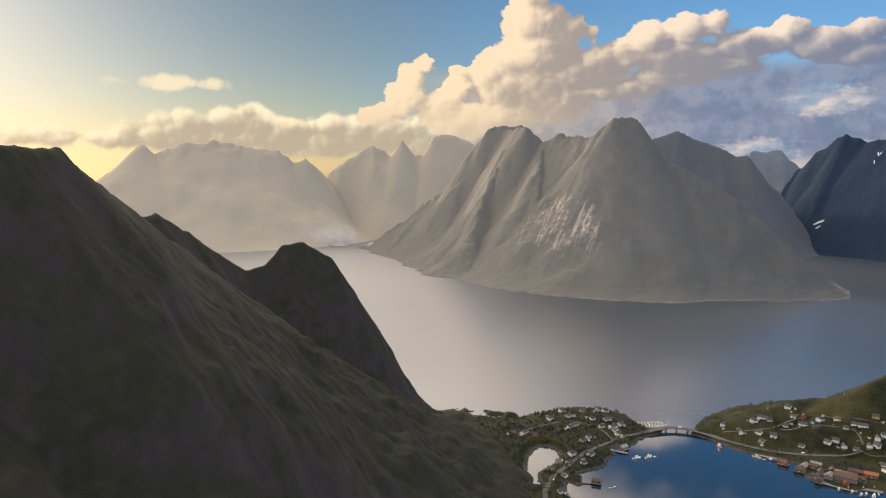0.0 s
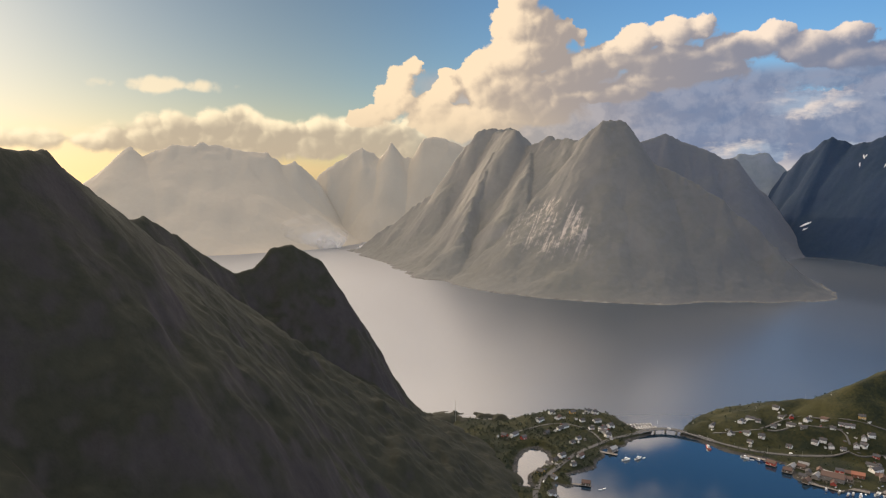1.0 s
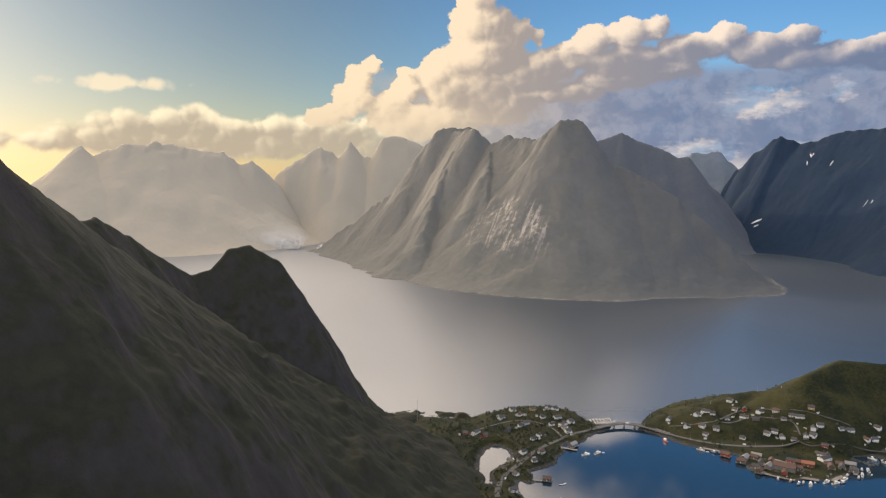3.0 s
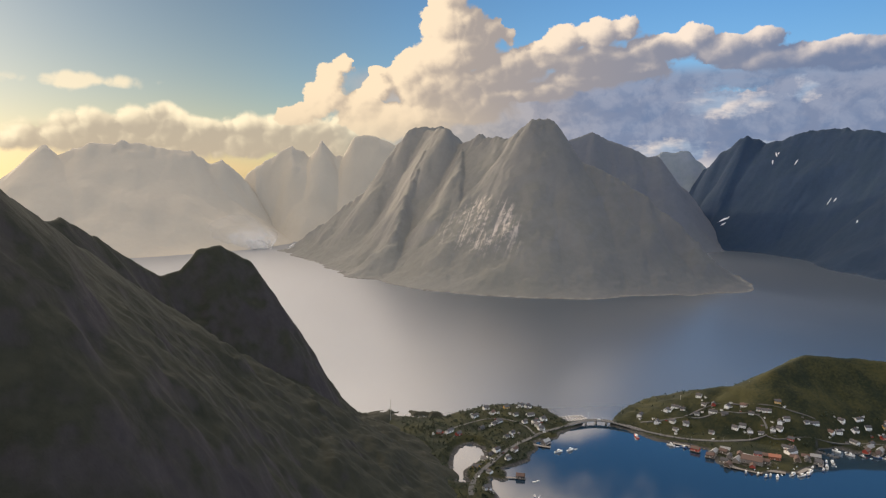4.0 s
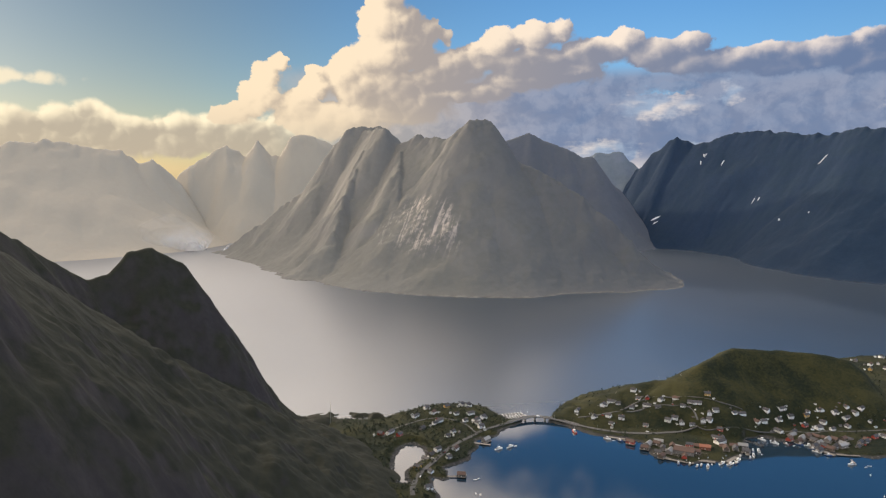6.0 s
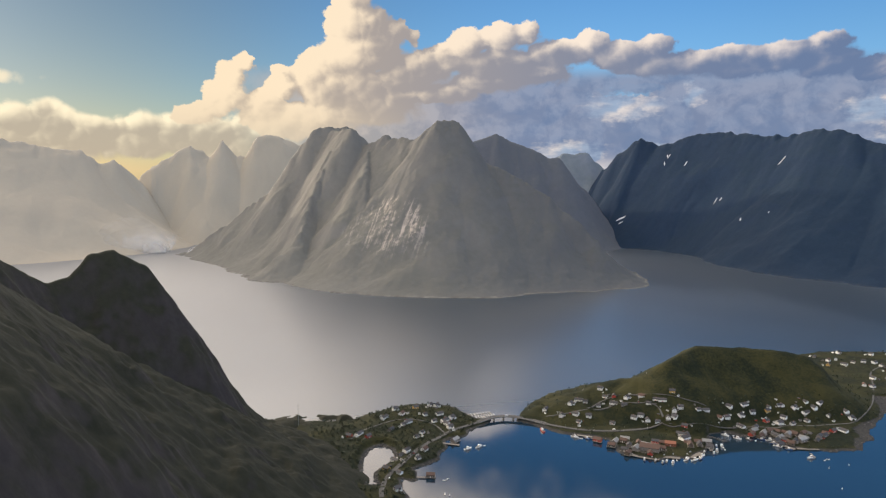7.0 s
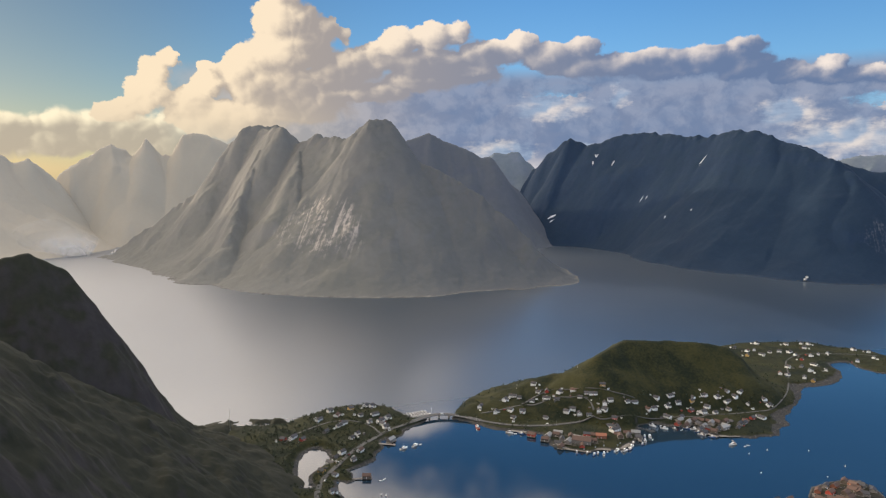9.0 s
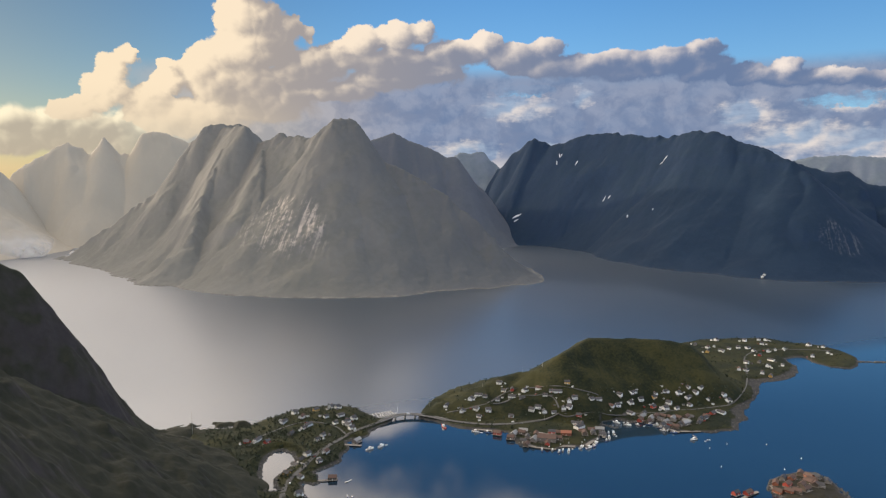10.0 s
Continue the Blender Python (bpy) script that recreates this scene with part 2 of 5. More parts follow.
    out = n.add("ShaderNodeOutputWorld")
    tree.links.new(back.outputs[0], out.inputs[0])


SKY_STRENGTH, SKY_DUST = 0.1, 0.4
build_sky()

# ---------------------------------------------------------------- materials


def material(name):
    mat = bpy.data.materials.new(name)
    mat.use_nodes = True
    tree = mat.node_tree
    shader = tree.nodes["Principled BSDF"]
    n = Nodes(tree)
    geo = n.add("ShaderNodeNewGeometry")
    return mat, n, shader, geo.outputs["Position"], geo.outputs["Normal"]


def plug(n, shader, colour=None, rough=None, height=None, depth=1.0, reach=1.0):
    if colour is not None:
        n.tree.links.new(colour, shader.inputs["Base Color"])
    if rough is not None:
        if isinstance(rough, float):
            shader.inputs["Roughness"].default_value = rough
        else:
            n.tree.links.new(rough, shader.inputs["Roughness"])
    if height is not None:
        bump = n.add("ShaderNodeBump", {"Height": height, "Strength": depth, "Distance": reach})
        n.tree.links.new(bump.outputs[0], shader.inputs["Normal"])


def slope_material(name, rock_a, rock_b, grass_a, grass_b, scale, steep=(0.62, 0.8), relief=6.0, pale_streaks=None, shore=None, tide=2.6, haze_grade=None):
    """Rock on steep faces, turf and heath on gentler ones; scale: the size of the rock's features in metres."""
    mat, n, shader, place, normal = material(name)
    nx, ny, nz = n.split(normal)
    streak = n.noise(n.vec("MULTIPLY", place, (1.0, 1.0, 0.28)), 1.0 / scale, 8.0, 0.62, 0.4)
    grain = n.noise(place, 5.0 / scale, 6.0, 0.65)
    patch = n.noise(place, 0.35 / scale, 5.0, 0.6)
    rock = n.mix(n.step(n.math("ADD", n.math("MULTIPLY", streak, 0.7), n.math("MULTIPLY", grain, 0.3)), 0.36, 0.66), rock_a, rock_b)
    turf = n.mix(n.step(n.math("ADD", n.math("MULTIPLY", patch, 0.6), n.math("MULTIPLY", grain, 0.4)), 0.38, 0.62), grass_a, grass_b)
    edge = n.math("ADD", nz, n.math("MULTIPLY", n.math("SUBTRACT", n.math("ADD", streak, patch), 1.0), 0.5))
    colour = n.mix(n.step(edge, *steep), rock, turf)
    if haze_grade:
        # colour painted darker and bluer eastward, where the bright haze gives way to shade
        from_x, to_x, tone = haze_grade
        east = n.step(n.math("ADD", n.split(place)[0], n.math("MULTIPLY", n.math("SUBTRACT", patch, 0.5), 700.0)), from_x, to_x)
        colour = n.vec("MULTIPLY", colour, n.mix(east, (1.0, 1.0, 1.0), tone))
    if shore:
        px, py, pz = n.split(place)
        wet = n.step(n.math("ADD", pz, n.math("MULTIPLY", n.math("SUBTRACT", patch, 0.5), 2.0 * tide)), tide, 0.55 * tide)
        colour = n.mix(wet, colour, n.mix(n.step(grain, 0.4, 0.6), shore, rock_b))
    if pale_streaks:
        # pale leaning streaks inside an ellipsoid round one place, broken up by noise
        (sx, sy, sz), half, pale = pale_streaks
        rel = n.vec("SUBTRACT", place, (sx, sy, sz))
        lean = n.join(*[n.math("DIVIDE", c, h) for c, h in zip(n.split(rel), half)])
        ball = n.add("ShaderNodeVectorMath", {0: lean}, operation="LENGTH").outputs["Value"]
        rx, ry, rz = n.split(rel)
        along = n.join(n.math("SUBTRACT", rx, n.math("MULTIPLY", rz, 0.565)), 0.0, n.math("MULTIPLY", rz, 0.10))
        rib = n.noise(along, 0.055, 6.0, 0.66, 0.9)
        mask = n.math("MULTIPLY", n.step(n.math("ADD", ball, n.math("MULTIPLY", n.math("SUBTRACT", patch, 0.5), 1.6)), 1.05, 0.75), n.step(n.math("ADD", rib, n.math("MULTIPLY", n.math("SUBTRACT", grain, 0.5), 0.5)), 0.50, 0.68))
        colour = n.mix(mask, colour, pale)
    plug(n, shader, colour, 0.88, n.math("ADD", streak, n.math("MULTIPLY", grain, 0.35)), 0.9, relief)
    shader.inputs["Specular IOR Level"].default_value = 0.2
    return mat


WATER_ROUGH, BOOSTED_IOR = 0.50, 2.9


def sea_material():
    mat, n, shader, place, _ = material("sea_water")
    px, py, pz = n.split(place)
    calm = n.noise(n.vec("MULTIPLY", place, (1.0, 0.45, 1.0)), 0.0016, 4.0, 0.6, 0.6)
    drift = n.math("MULTIPLY", n.math("SUBTRACT", 0.5, calm), 500.0)
    # roughened in the west to brighten the open fjord; harbour and mountain foot stay smooth
    ruffled = n.math("MULTIPLY", n.step(n.math("SUBTRACT", drift, n.math("ADD", px, n.math("MULTIPLY", py, -0.02))), -330.0, 330.0), n.line(py, 1150.0, 1600.0), clamp=True)
    swell = n.noise(n.vec("MULTIPLY", place, (1.0, 0.6, 1.0)), 0.012, 2.0, 0.5)
    colour = n.mix(n.step(calm, 0.35, 0.65), (0.006, 0.020, 0.038), (0.009, 0.026, 0.048))
    rough_water = n.add("ShaderNodeBsdfPrincipled")
    smooth = n.math("ADD", n.step(py, 1120.0, 1260.0, 0.05, 0.28), n.math("MULTIPLY", n.step(calm, 0.42, 0.60), n.step(py, 1250.0, 1400.0, 0.0, 0.025)))
    plug(n, shader, colour, smooth, swell, 0.02, 1.0)
    plug(n, rough_water, colour, WATER_ROUGH)
    # IOR far above water's, rising with distance, to brighten reflections in place of haze
    ior = n.step(py, 900.0, 1400.0, 1.9, BOOSTED_IOR)
    for each in (shader, rough_water):
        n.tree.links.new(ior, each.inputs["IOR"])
    both = n.add("ShaderNodeMixShader", {0: ruffled, 1: shader.outputs[0], 2: rough_water.outputs[0]})
    n.tree.links.new(both.outputs[0], n.tree.nodes["Material Output"].inputs[0])
    return mat


def plain(name, colour, rough=0.6, vary=0.25, scale=1.5, metal=0.0, bump=0.02):
    """A painted or raw surface with grain, weathering and a fine relief; a little different on every object."""
    mat, n, shader, place, _ = material(name)
    each = n.add("ShaderNodeObjectInfo").outputs["Random"]
    wear = n.noise(place, scale, 6.0, 0.6)
    fine = n.noise(place, scale * 9.0, 4.0, 0.6)
    level = n.math("ADD", n.math("MULTIPLY", n.math("SUBTRACT", n.math("ADD", n.math("MULTIPLY", wear, 0.7), n.math("MULTIPLY", fine, 0.3)), 0.5), vary * 2.0),
                   n.math("MULTIPLY", n.math("SUBTRACT", each, 0.5), vary))
    tone = n.vec("SCALE", (*colour,), (0, 0, 0), n.math("ADD", 1.0, level))
    plug(n, shader, tone, n.step(wear, 0.3, 0.7, rough * 0.85, min(1.0, rough * 1.15)), fine, 0.4, bump)
    shader.inputs["Metallic"].default_value = metal
    return mat


M_NEAR = slope_material("heath_and_rock", (0.036, 0.032, 0.032), (0.056, 0.049, 0.048), (0.019, 0.021, 0.014), (0.030, 0.031, 0.021), 40.0, (0.40, 0.64), 2.6)
# haze is put into the colour: pale, nearly even tones for the far ranges
M_HAZE_PALE = slope_material("pale_weathered_gneiss", (0.40, 0.358, 0.292), (0.415, 0.372, 0.303), (0.39, 0.348, 0.283), (0.405, 0.363, 0.295), 120.0, (0.5, 0.75), 1.0)
# tones lifted and evened out to look hazed, graded from west to east
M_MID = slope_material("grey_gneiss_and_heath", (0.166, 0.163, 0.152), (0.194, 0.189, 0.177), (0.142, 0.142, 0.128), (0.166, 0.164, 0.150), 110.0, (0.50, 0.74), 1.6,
                       pale_streaks=((480, 2800, 215), (165, 240, 160), (0.36, 0.325, 0.295)), shore=(0.10, 0.098, 0.092), tide=3.0, haze_grade=(100.0, 1250.0, (0.56, 0.61, 0.72)))
# cloud shade and blue air are painted into this near-black blue rock colour
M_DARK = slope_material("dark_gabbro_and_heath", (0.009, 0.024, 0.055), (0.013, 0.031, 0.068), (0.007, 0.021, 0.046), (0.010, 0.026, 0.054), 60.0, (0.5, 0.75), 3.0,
                        pale_streaks=((2660, 2120, 120), (90, 130, 120), (0.058, 0.070, 0.095)), shore=(0.030, 0.038, 0.050), tide=4.0)
# distant blue haze painted into the rock colour, paler on the farthest ridges
M_HAZE_BLUE = slope_material("far_grey_rock", (0.088, 0.100, 0.126), (0.108, 0.121, 0.150), (0.078, 0.090, 0.110), (0.092, 0.104, 0.124), 110.0, (0.5, 0.75), 5.0)
M_HAZE_FAR = slope_material("faint_far_rock", (0.13, 0.16, 0.21), (0.165, 0.195, 0.245), (0.115, 0.145, 0.18), (0.14, 0.17, 0.205), 130.0, (0.5, 0.75), 5.0)
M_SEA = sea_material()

# ---------------------------------------------------------------- ground forms


def lattice(ix, iy, seed):
    h = (ix.astype(np.int64) * 374761393 + iy.astype(np.int64) * 668265263 + seed * 974634557) & 0xFFFFFFFF
    h = ((h ^ (h >> 13)) * 1274126177) & 0xFFFFFFFF
    return ((h ^ (h >> 16)) & 0xFFFF) / 65535.0


def swell(x, y, seed=0):
    """Smooth noise on a unit lattice, 0 to 1."""
    ix, iy = np.floor(x), np.floor(y)
    fx, fy = x - ix, y - iy
    fx, fy = fx * fx * fx * (fx * (fx * 6 - 15) + 10), fy * fy * fy * (fy * (fy * 6 - 15) + 10)
    a, b = lattice(ix, iy, seed), lattice(ix + 1, iy, seed)
    c, d = lattice(ix, iy + 1, seed), lattice(ix + 1, iy + 1, seed)
    return (a * (1 - fx) + b * fx) * (1 - fy) + (c * (1 - fx) + d * fx) * fy


def fractal(x, y, octaves=5, seed=0, sharp=False):
    """Sum of octaves, about -1 to 1; sharp: with crests like ridges, 0 to 1."""
    total, size, weight = 0.0, 1.0, 0.0
    for k in range(octaves):
        s = swell(x * 2.03 ** k + 17.3 * k, y * 2.03 ** k - 9.1 * k, seed + k) * 2 - 1
        total, weight = total + size * ((1 - np.abs(s)) if sharp else s), weight + size
        size *= 0.52
    return total / weight


def massif(X, Y, crests, gully, relief, seed, power=1.25, jag=None, comb=1.0):
    """Height of a mountain: each crest is a line of (x, y, height, width to the foot)."""
    wx = X + 0.35 * gully * fractal(X / (2.2 * gully), Y / (2.2 * gully), 3, seed + 40)
    wy = Y + 0.35 * gully * fractal(X / (2.2 * gully), Y / (2.2 * gully), 3, seed + 50)
    best = np.full(X.shape, -60.0)
    along, share = np.zeros(X.shape), np.ones(X.shape)
    run = 0.0
    for crest in crests:
        for (ax, ay, az, aw), (bx, by, bz, bw) in zip(crest, crest[1:]):
            dx, dy = bx - ax, by - ay
            length = math.hypot(dx, dy)
            # the crest itself keeps its place, the flanks are warped
            t0 = np.clip(((X - ax) * dx + (Y - ay) * dy) / length ** 2, 0, 1)
            near = np.hypot(X - ax - t0 * dx, Y - ay - t0 * dy)
            blend = np.clip(near / (0.5 * (aw + bw)) * 2.5, 0, 1)
            px, py = X + (wx - X) * blend, Y + (wy - Y) * blend
            t = np.clip(((px - ax) * dx + (py - ay) * dy) / length ** 2, 0, 1)
            away = np.hypot(px - ax - t * dx, py - ay - t * dy)
            away = np.sqrt(away ** 2 + (0.07 * gully) ** 2) - 0.07 * gully
            q = away / (aw + t * (bw - aw))
            h = (az + t * (bz - az)) * np.where(q < 1, np.maximum(1 - q, 0) ** power, 0) - np.maximum(q - 1, 0) * 260.0
            take = h > best
            best = np.where(take, h, best)
            along, share = np.where(take, run + t * length, along), np.where(take, q, share)
            run += length
    flank = np.clip(share * 5, 0, 1) * np.clip((1.04 - share) * 4, 0, 1)
    cut = fractal(along / gully + 0.35 * fractal(X / gully, Y / gully, 3, seed + 7), share * 1.3, 5, seed, True) - 0.62
    rough = fractal(X / (0.45 * gully), Y / (0.45 * gully), 5, seed + 20)
    # towers and notches along the crest
    notch = np.clip(1 - share * 7, 0, 1) * 0.13 * (jag or 0.0) * fractal(X / (0.25 * gully), Y / (0.25 * gully), 4, seed + 60)
    return best + notch + flank * relief * (comb * cut + (0.25 + 0.6 * (1 - comb)) * rough) + np.clip(share * 12, 0.12, 0.2) * 0.09 * (jag or relief) * fractal(X / (0.1 * gully), Y / (0.1 * gully), 4, seed + 30)


def sheet(name, X, Y, Z, keep, mat):
    """A mesh from a grid of heights, of the cells that are kept."""
    rows, cols = X.shape
    number = np.arange(rows * cols).reshape(rows, cols)
    use = keep[:-1, :-1] | keep[1:, :-1] | keep[:-1, 1:] | keep[1:, 1:]
    quads = np.stack([number[:-1, :-1][use], number[:-1, 1:][use], number[1:, 1:][use], number[1:, :-1][use]], 1)
    used = np.unique(quads)
    back = np.zeros(rows * cols, np.int64)
    back[used] = np.arange(len(used))
    points = np.stack([X.ravel()[used], Y.ravel()[used], Z.ravel()[used]], 1)
    mesh = bpy.data.meshes.new(name)
    mesh.from_pydata(points.tolist(), [], back[quads].tolist())
    mesh.materials.append(mat)
    mesh.polygons.foreach_set("use_smooth", np.ones(len(mesh.polygons), bool))
    return new(name, mesh)


def grid(x0, x1, y0, y1, step):
    return np.meshgrid(np.arange(x0, x1 + step, step), np.arange(y0, y1 + step, step))


def reach(crests):
    pts = [(x - w - 90, x + w + 90, y - w - 90, y + w + 90) for crest in crests for x, y, z, w in crest]
    return min(p[0] for p in pts), max(p[1] for p in pts), min(p[2] for p in pts), max(p[3] for p in pts)


MOUNTAINS = []


def mountain(name, label, crests, step, gully, relief, seed, mat, power=1.25, jag=None, comb=1.0):
    X, Y = grid(*reach(crests), step)
    Z = massif(X, Y, crests, gully, relief, seed, power, jag, comb)
    ob = sheet(name, X, Y, Z, Z > -3, mat)
    MOUNTAINS.append((crests, gully, relief, seed, power))
    return tagged(ob, label, "mountain", kind="structure")

# crests: x, y, height, width to the foot
NEAR_CREST = [(-330, 380, 440, 300), (-297, 475, 463, 360), (-290, 502, 461, 360), (-287, 527, 463, 360), (-291, 548, 453, 360), (-295, 590, 438, 360), (-297, 634, 421, 360),
              (-293, 680, 400, 370), (-257, 821, 313, 370), (-211, 906, 243, 340), (-136, 1001, 158, 250), (-70, 1065, 85, 170), (-30, 1100, 45, 110)]
HUMP_CREST = [(-420, 760, 400, 300), (-369, 865, 387, 300), (-364, 888, 391, 300), (-345, 939, 363, 300), (-310, 993, 319, 260), (-290, 1020, 297, 240), (-267, 1046, 304, 220),
              (-247, 1072, 329, 210), (-219, 1088, 335, 200), (-179, 1106, 305, 190), (-174, 1112, 288, 190), (-152, 1120, 256, 165), (-104, 1136, 165, 110),
              (-82, 1148, 95, 75), (-64, 1168, 45, 60), (-20, 1205, 16, 55), (40, 1226, 6, 50), (96, 1196, 2, 40)]
VIEW_CREST = [(-330, 380, 440, 300), (-240, 170, 400, 220), (-70, -14, 436, 200), (0, -2, 446.0, 210), (60, -60, 430, 220), (200, -200, 380, 250)]
OLS_LEFT = [(-423, 3891, 5, 60), (-100, 3800, 250, 290), (48, 3700, 352, 375), (180, 3696, 572, 500), (238, 3692, 644, 550), (311, 3687, 667, 620), (397, 3679, 667, 690), (514, 3664, 585, 700)]
OLS_SPUR = [(311, 3687, 640, 560), (398, 3427, 641, 610), (493, 3415, 562, 620)]
OLS_MAIN = [(397, 3600, 560, 500), (472, 3367, 561, 640), (542, 3306, 598, 700), (653, 3082, 576, 640), (676, 3025, 614, 640), (727, 2993, 666, 650), (805, 2973, 653, 640), (856, 2938, 558, 600),
            (907, 2902, 476, 560), (1009, 2825, 420, 480), (1130, 2725, 333, 380), (1272, 2570, 170, 205), (1390, 2560, 15, 70)]
OLS_FACE = [(472, 3367, 561, 600), (425, 3130, 440, 450), (395, 2920, 250, 300), (380, 2800, 120, 180)]
OLS_BUTTRESS = [(304, 3437, 536, 500), (190, 3250, 330, 340), (120, 3000, 140, 200)]
FAR_LEFT = [(-2400, 4060, 280, 700), (-2186, 4161, 306, 700), (-2063, 4223, 355, 700), (-1946, 4278, 473, 750), (-1835, 4327, 586, 800), (-1769, 4354, 532, 800), (-1630, 4408, 600, 800), (-1420, 4480, 610, 800),
            (-1210, 4542, 575, 780), (-1073, 4576, 565, 640), (-971, 4599, 475, 480), (-899, 4613, 511, 420), (-758, 4638, 383, 260), (-680, 4655, 240, 140)]
TWIN_PEAKS = [(-880, 4770, 290, 160), (-782, 4787, 392, 200), (-706, 4798, 476, 240), (-477, 4826, 602, 340), (-363, 4836, 534, 420), (-278, 4842, 629, 420), (-190, 4846, 534, 420),
              (-85, 4849, 515, 420), (-54, 4850, 668, 420), (100, 4849, 668, 420), (216, 4845, 610, 420), (447, 4829, 591, 420), (700, 4780, 560, 420)]
BEHIND = [(1000, 4100, 600, 500), (1188, 4081, 610, 500), (1333, 4036, 660, 500), (1437, 4000, 598, 500), (1535, 3963, 571, 480), (1619, 3930, 518, 450), (1677, 3905, 517, 420), (1732, 3881, 347, 380), (1800, 3850, 120, 300)]
VALLEY_HEAD = [(1750, 4560, 420, 500), (1898, 4517, 510, 520), (1957, 4492, 552, 520), (2104, 4425, 554, 520), (2164, 4396, 491, 520), (2223, 4367, 428, 520), (2400, 4280, 300, 400)]
EAST_WALL = [(2090, 4230, 330, 360), (2123, 4193, 438, 420), (2181, 4107, 548, 460), (2277, 3997, 644, 480), (2336, 3904, 588, 480), (2472, 3700, 646, 480), (2565, 3513, 656, 500), (2595, 3366, 624, 520), (2666, 3115, 624, 560),
             (2685, 2965, 645, 620), (2717, 2797, 612, 660), (2740, 2705, 567, 680), (2769, 2454, 481, 600), (2757, 2315, 391, 480), (2740, 2177, 246, 300), (2665, 2029, 116, 130)]
EAST_BACK = [(3000, 3560, 520, 500), (3182, 3459, 578, 520), (3299, 3348, 618, 520), (3411, 3234, 575, 520), (3517, 3117, 479, 500), (3653, 2957, 423, 500), (3706, 2890, 430, 500), (3768, 2809, 359, 480), (3822, 2736, 351, 480), (3950, 2560, 300, 400)]
EAST_FAR = [(3600, 3380, 420, 420), (3689, 3270, 491, 450), (3770, 3177, 525, 450), (3884, 3036, 524, 450), (4003, 2877, 506, 450), (4150, 2660, 460, 400)]

mountain("near_ridge", "steep dark heath-covered ridge falling to the village", [NEAR_CREST, HUMP_CREST, VIEW_CREST], 3.0, 70.0, 15.0, 3, M_NEAR, 1.12, 26.0, 0.06)
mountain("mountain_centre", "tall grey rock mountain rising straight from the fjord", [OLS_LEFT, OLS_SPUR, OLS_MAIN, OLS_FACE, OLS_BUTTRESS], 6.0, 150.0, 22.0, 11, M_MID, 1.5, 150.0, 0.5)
mountain("mountain_range_west", "hazy pale mountain range across the fjord", [FAR_LEFT], 11.0, 200.0, 16.0, 21, M_HAZE_PALE, 1.25, 170.0)
mountain("mountain_range_north", "hazy pale row of pointed peaks at the fjord head", [TWIN_PEAKS], 8.0, 160.0, 16.0, 31, M_HAZE_PALE, 1.25, 150.0)
mountain("mountain_behind", "grey rock peak behind the central mountain", [BEHIND], 10.0, 180.0, 45.0, 41, M_HAZE_BLUE, 1.25, 110.0)
mountain("mountain_valley_head", "distant grey mountain closing the valley", [VALLEY_HEAD], 12.0, 180.0, 50.0, 51, M_HAZE_FAR, 1.25, 100.0)
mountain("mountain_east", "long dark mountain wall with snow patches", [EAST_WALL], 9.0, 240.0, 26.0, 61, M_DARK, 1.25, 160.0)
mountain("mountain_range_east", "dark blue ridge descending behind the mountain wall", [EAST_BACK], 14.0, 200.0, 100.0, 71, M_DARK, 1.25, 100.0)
mountain("mountain_far_east", "faint blue ridge at the edge of sight", [EAST_FAR], 16.0, 200.0, 90.0, 81, M_HAZE_FAR, 1.25, 90.0)

X, Y = grid(-9000, 9000, -9000, 9000, 1500)
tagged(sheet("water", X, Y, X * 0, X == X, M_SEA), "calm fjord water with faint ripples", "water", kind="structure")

# ---------------------------------------------------------------- the village land
SHORE_WEST = [(40, 1240), (103, 1222), (133, 1219), (164, 1239), (194, 1250), (216, 1268), (242, 1272), (262, 1274), (299, 1267), (325, 1248), (336, 1214), (350, 1174), (378, 1168), (374, 1148),
              (325, 1120), (314, 1098), (273, 1087), (268, 1057), (257, 1040), (244, 1012), (234, 1008), (202, 990), (200, 955), (191, 952), (175, 961), (174, 938), (177, 905), (160, 850), (60, 850), (0, 1000)]
SHORE_POND = [(168, 1089), (181, 1071), (181, 1038), (162, 1018), (140, 993), (136, 967), (142, 951), (129, 956), (123, 983), (130, 1035), (143, 1070), (158, 1089)]
SHORE_EAST = [(441, 1175), (480, 1215), (560, 1260), (650, 1290), (760, 1310), (900, 1320), (1050, 1330), (1200, 1400), (1319, 1412), (1472, 1362), (1495, 1305), (1546, 1241), (1544, 1184), (1530, 1140),
              (1490, 1105), (1460, 1080), (1426, 1069), (1396, 1101), (1391, 1142), (1412, 1180), (1393, 1190), (1358, 1186), (1323, 1131), (1291, 1097), (1235, 1076), (1197, 1075), (1150, 1078), (1090, 1020),
              (1013, 972), (974, 949), (963, 922), (936, 916), (908, 887), (865, 889), (827, 904), (806, 929), (803, 970), (762, 980), (744, 1006), (713, 1007), (690, 965),
              (671, 947), (624, 920), (603, 934), (571, 930), (549, 947), (528, 975), (537, 1023), (514, 1043), (471, 1066), (437, 1125), (420, 1146)]
SHORE_ISLET = [(780, 699), (800, 714), (835, 718), (868, 718), (880, 708), (882, 690), (870, 661), (850, 610), (800, 600), (770, 650)]
EAST_HILL = [(445, 1160, 4, 60), (470, 1164, 15, 70), (513, 1161, 23, 85), (563, 1172, 33, 95), (605, 1173, 47, 105), (640, 1166, 56, 115), (661, 1143, 64, 120), (704, 1128, 91, 130), (791, 1155, 110, 135),
             (888, 1145, 104, 130), (949, 1123, 99, 125), (990, 1108, 92, 115), (1015, 1080, 60, 90), (1030, 1045, 28, 60)]


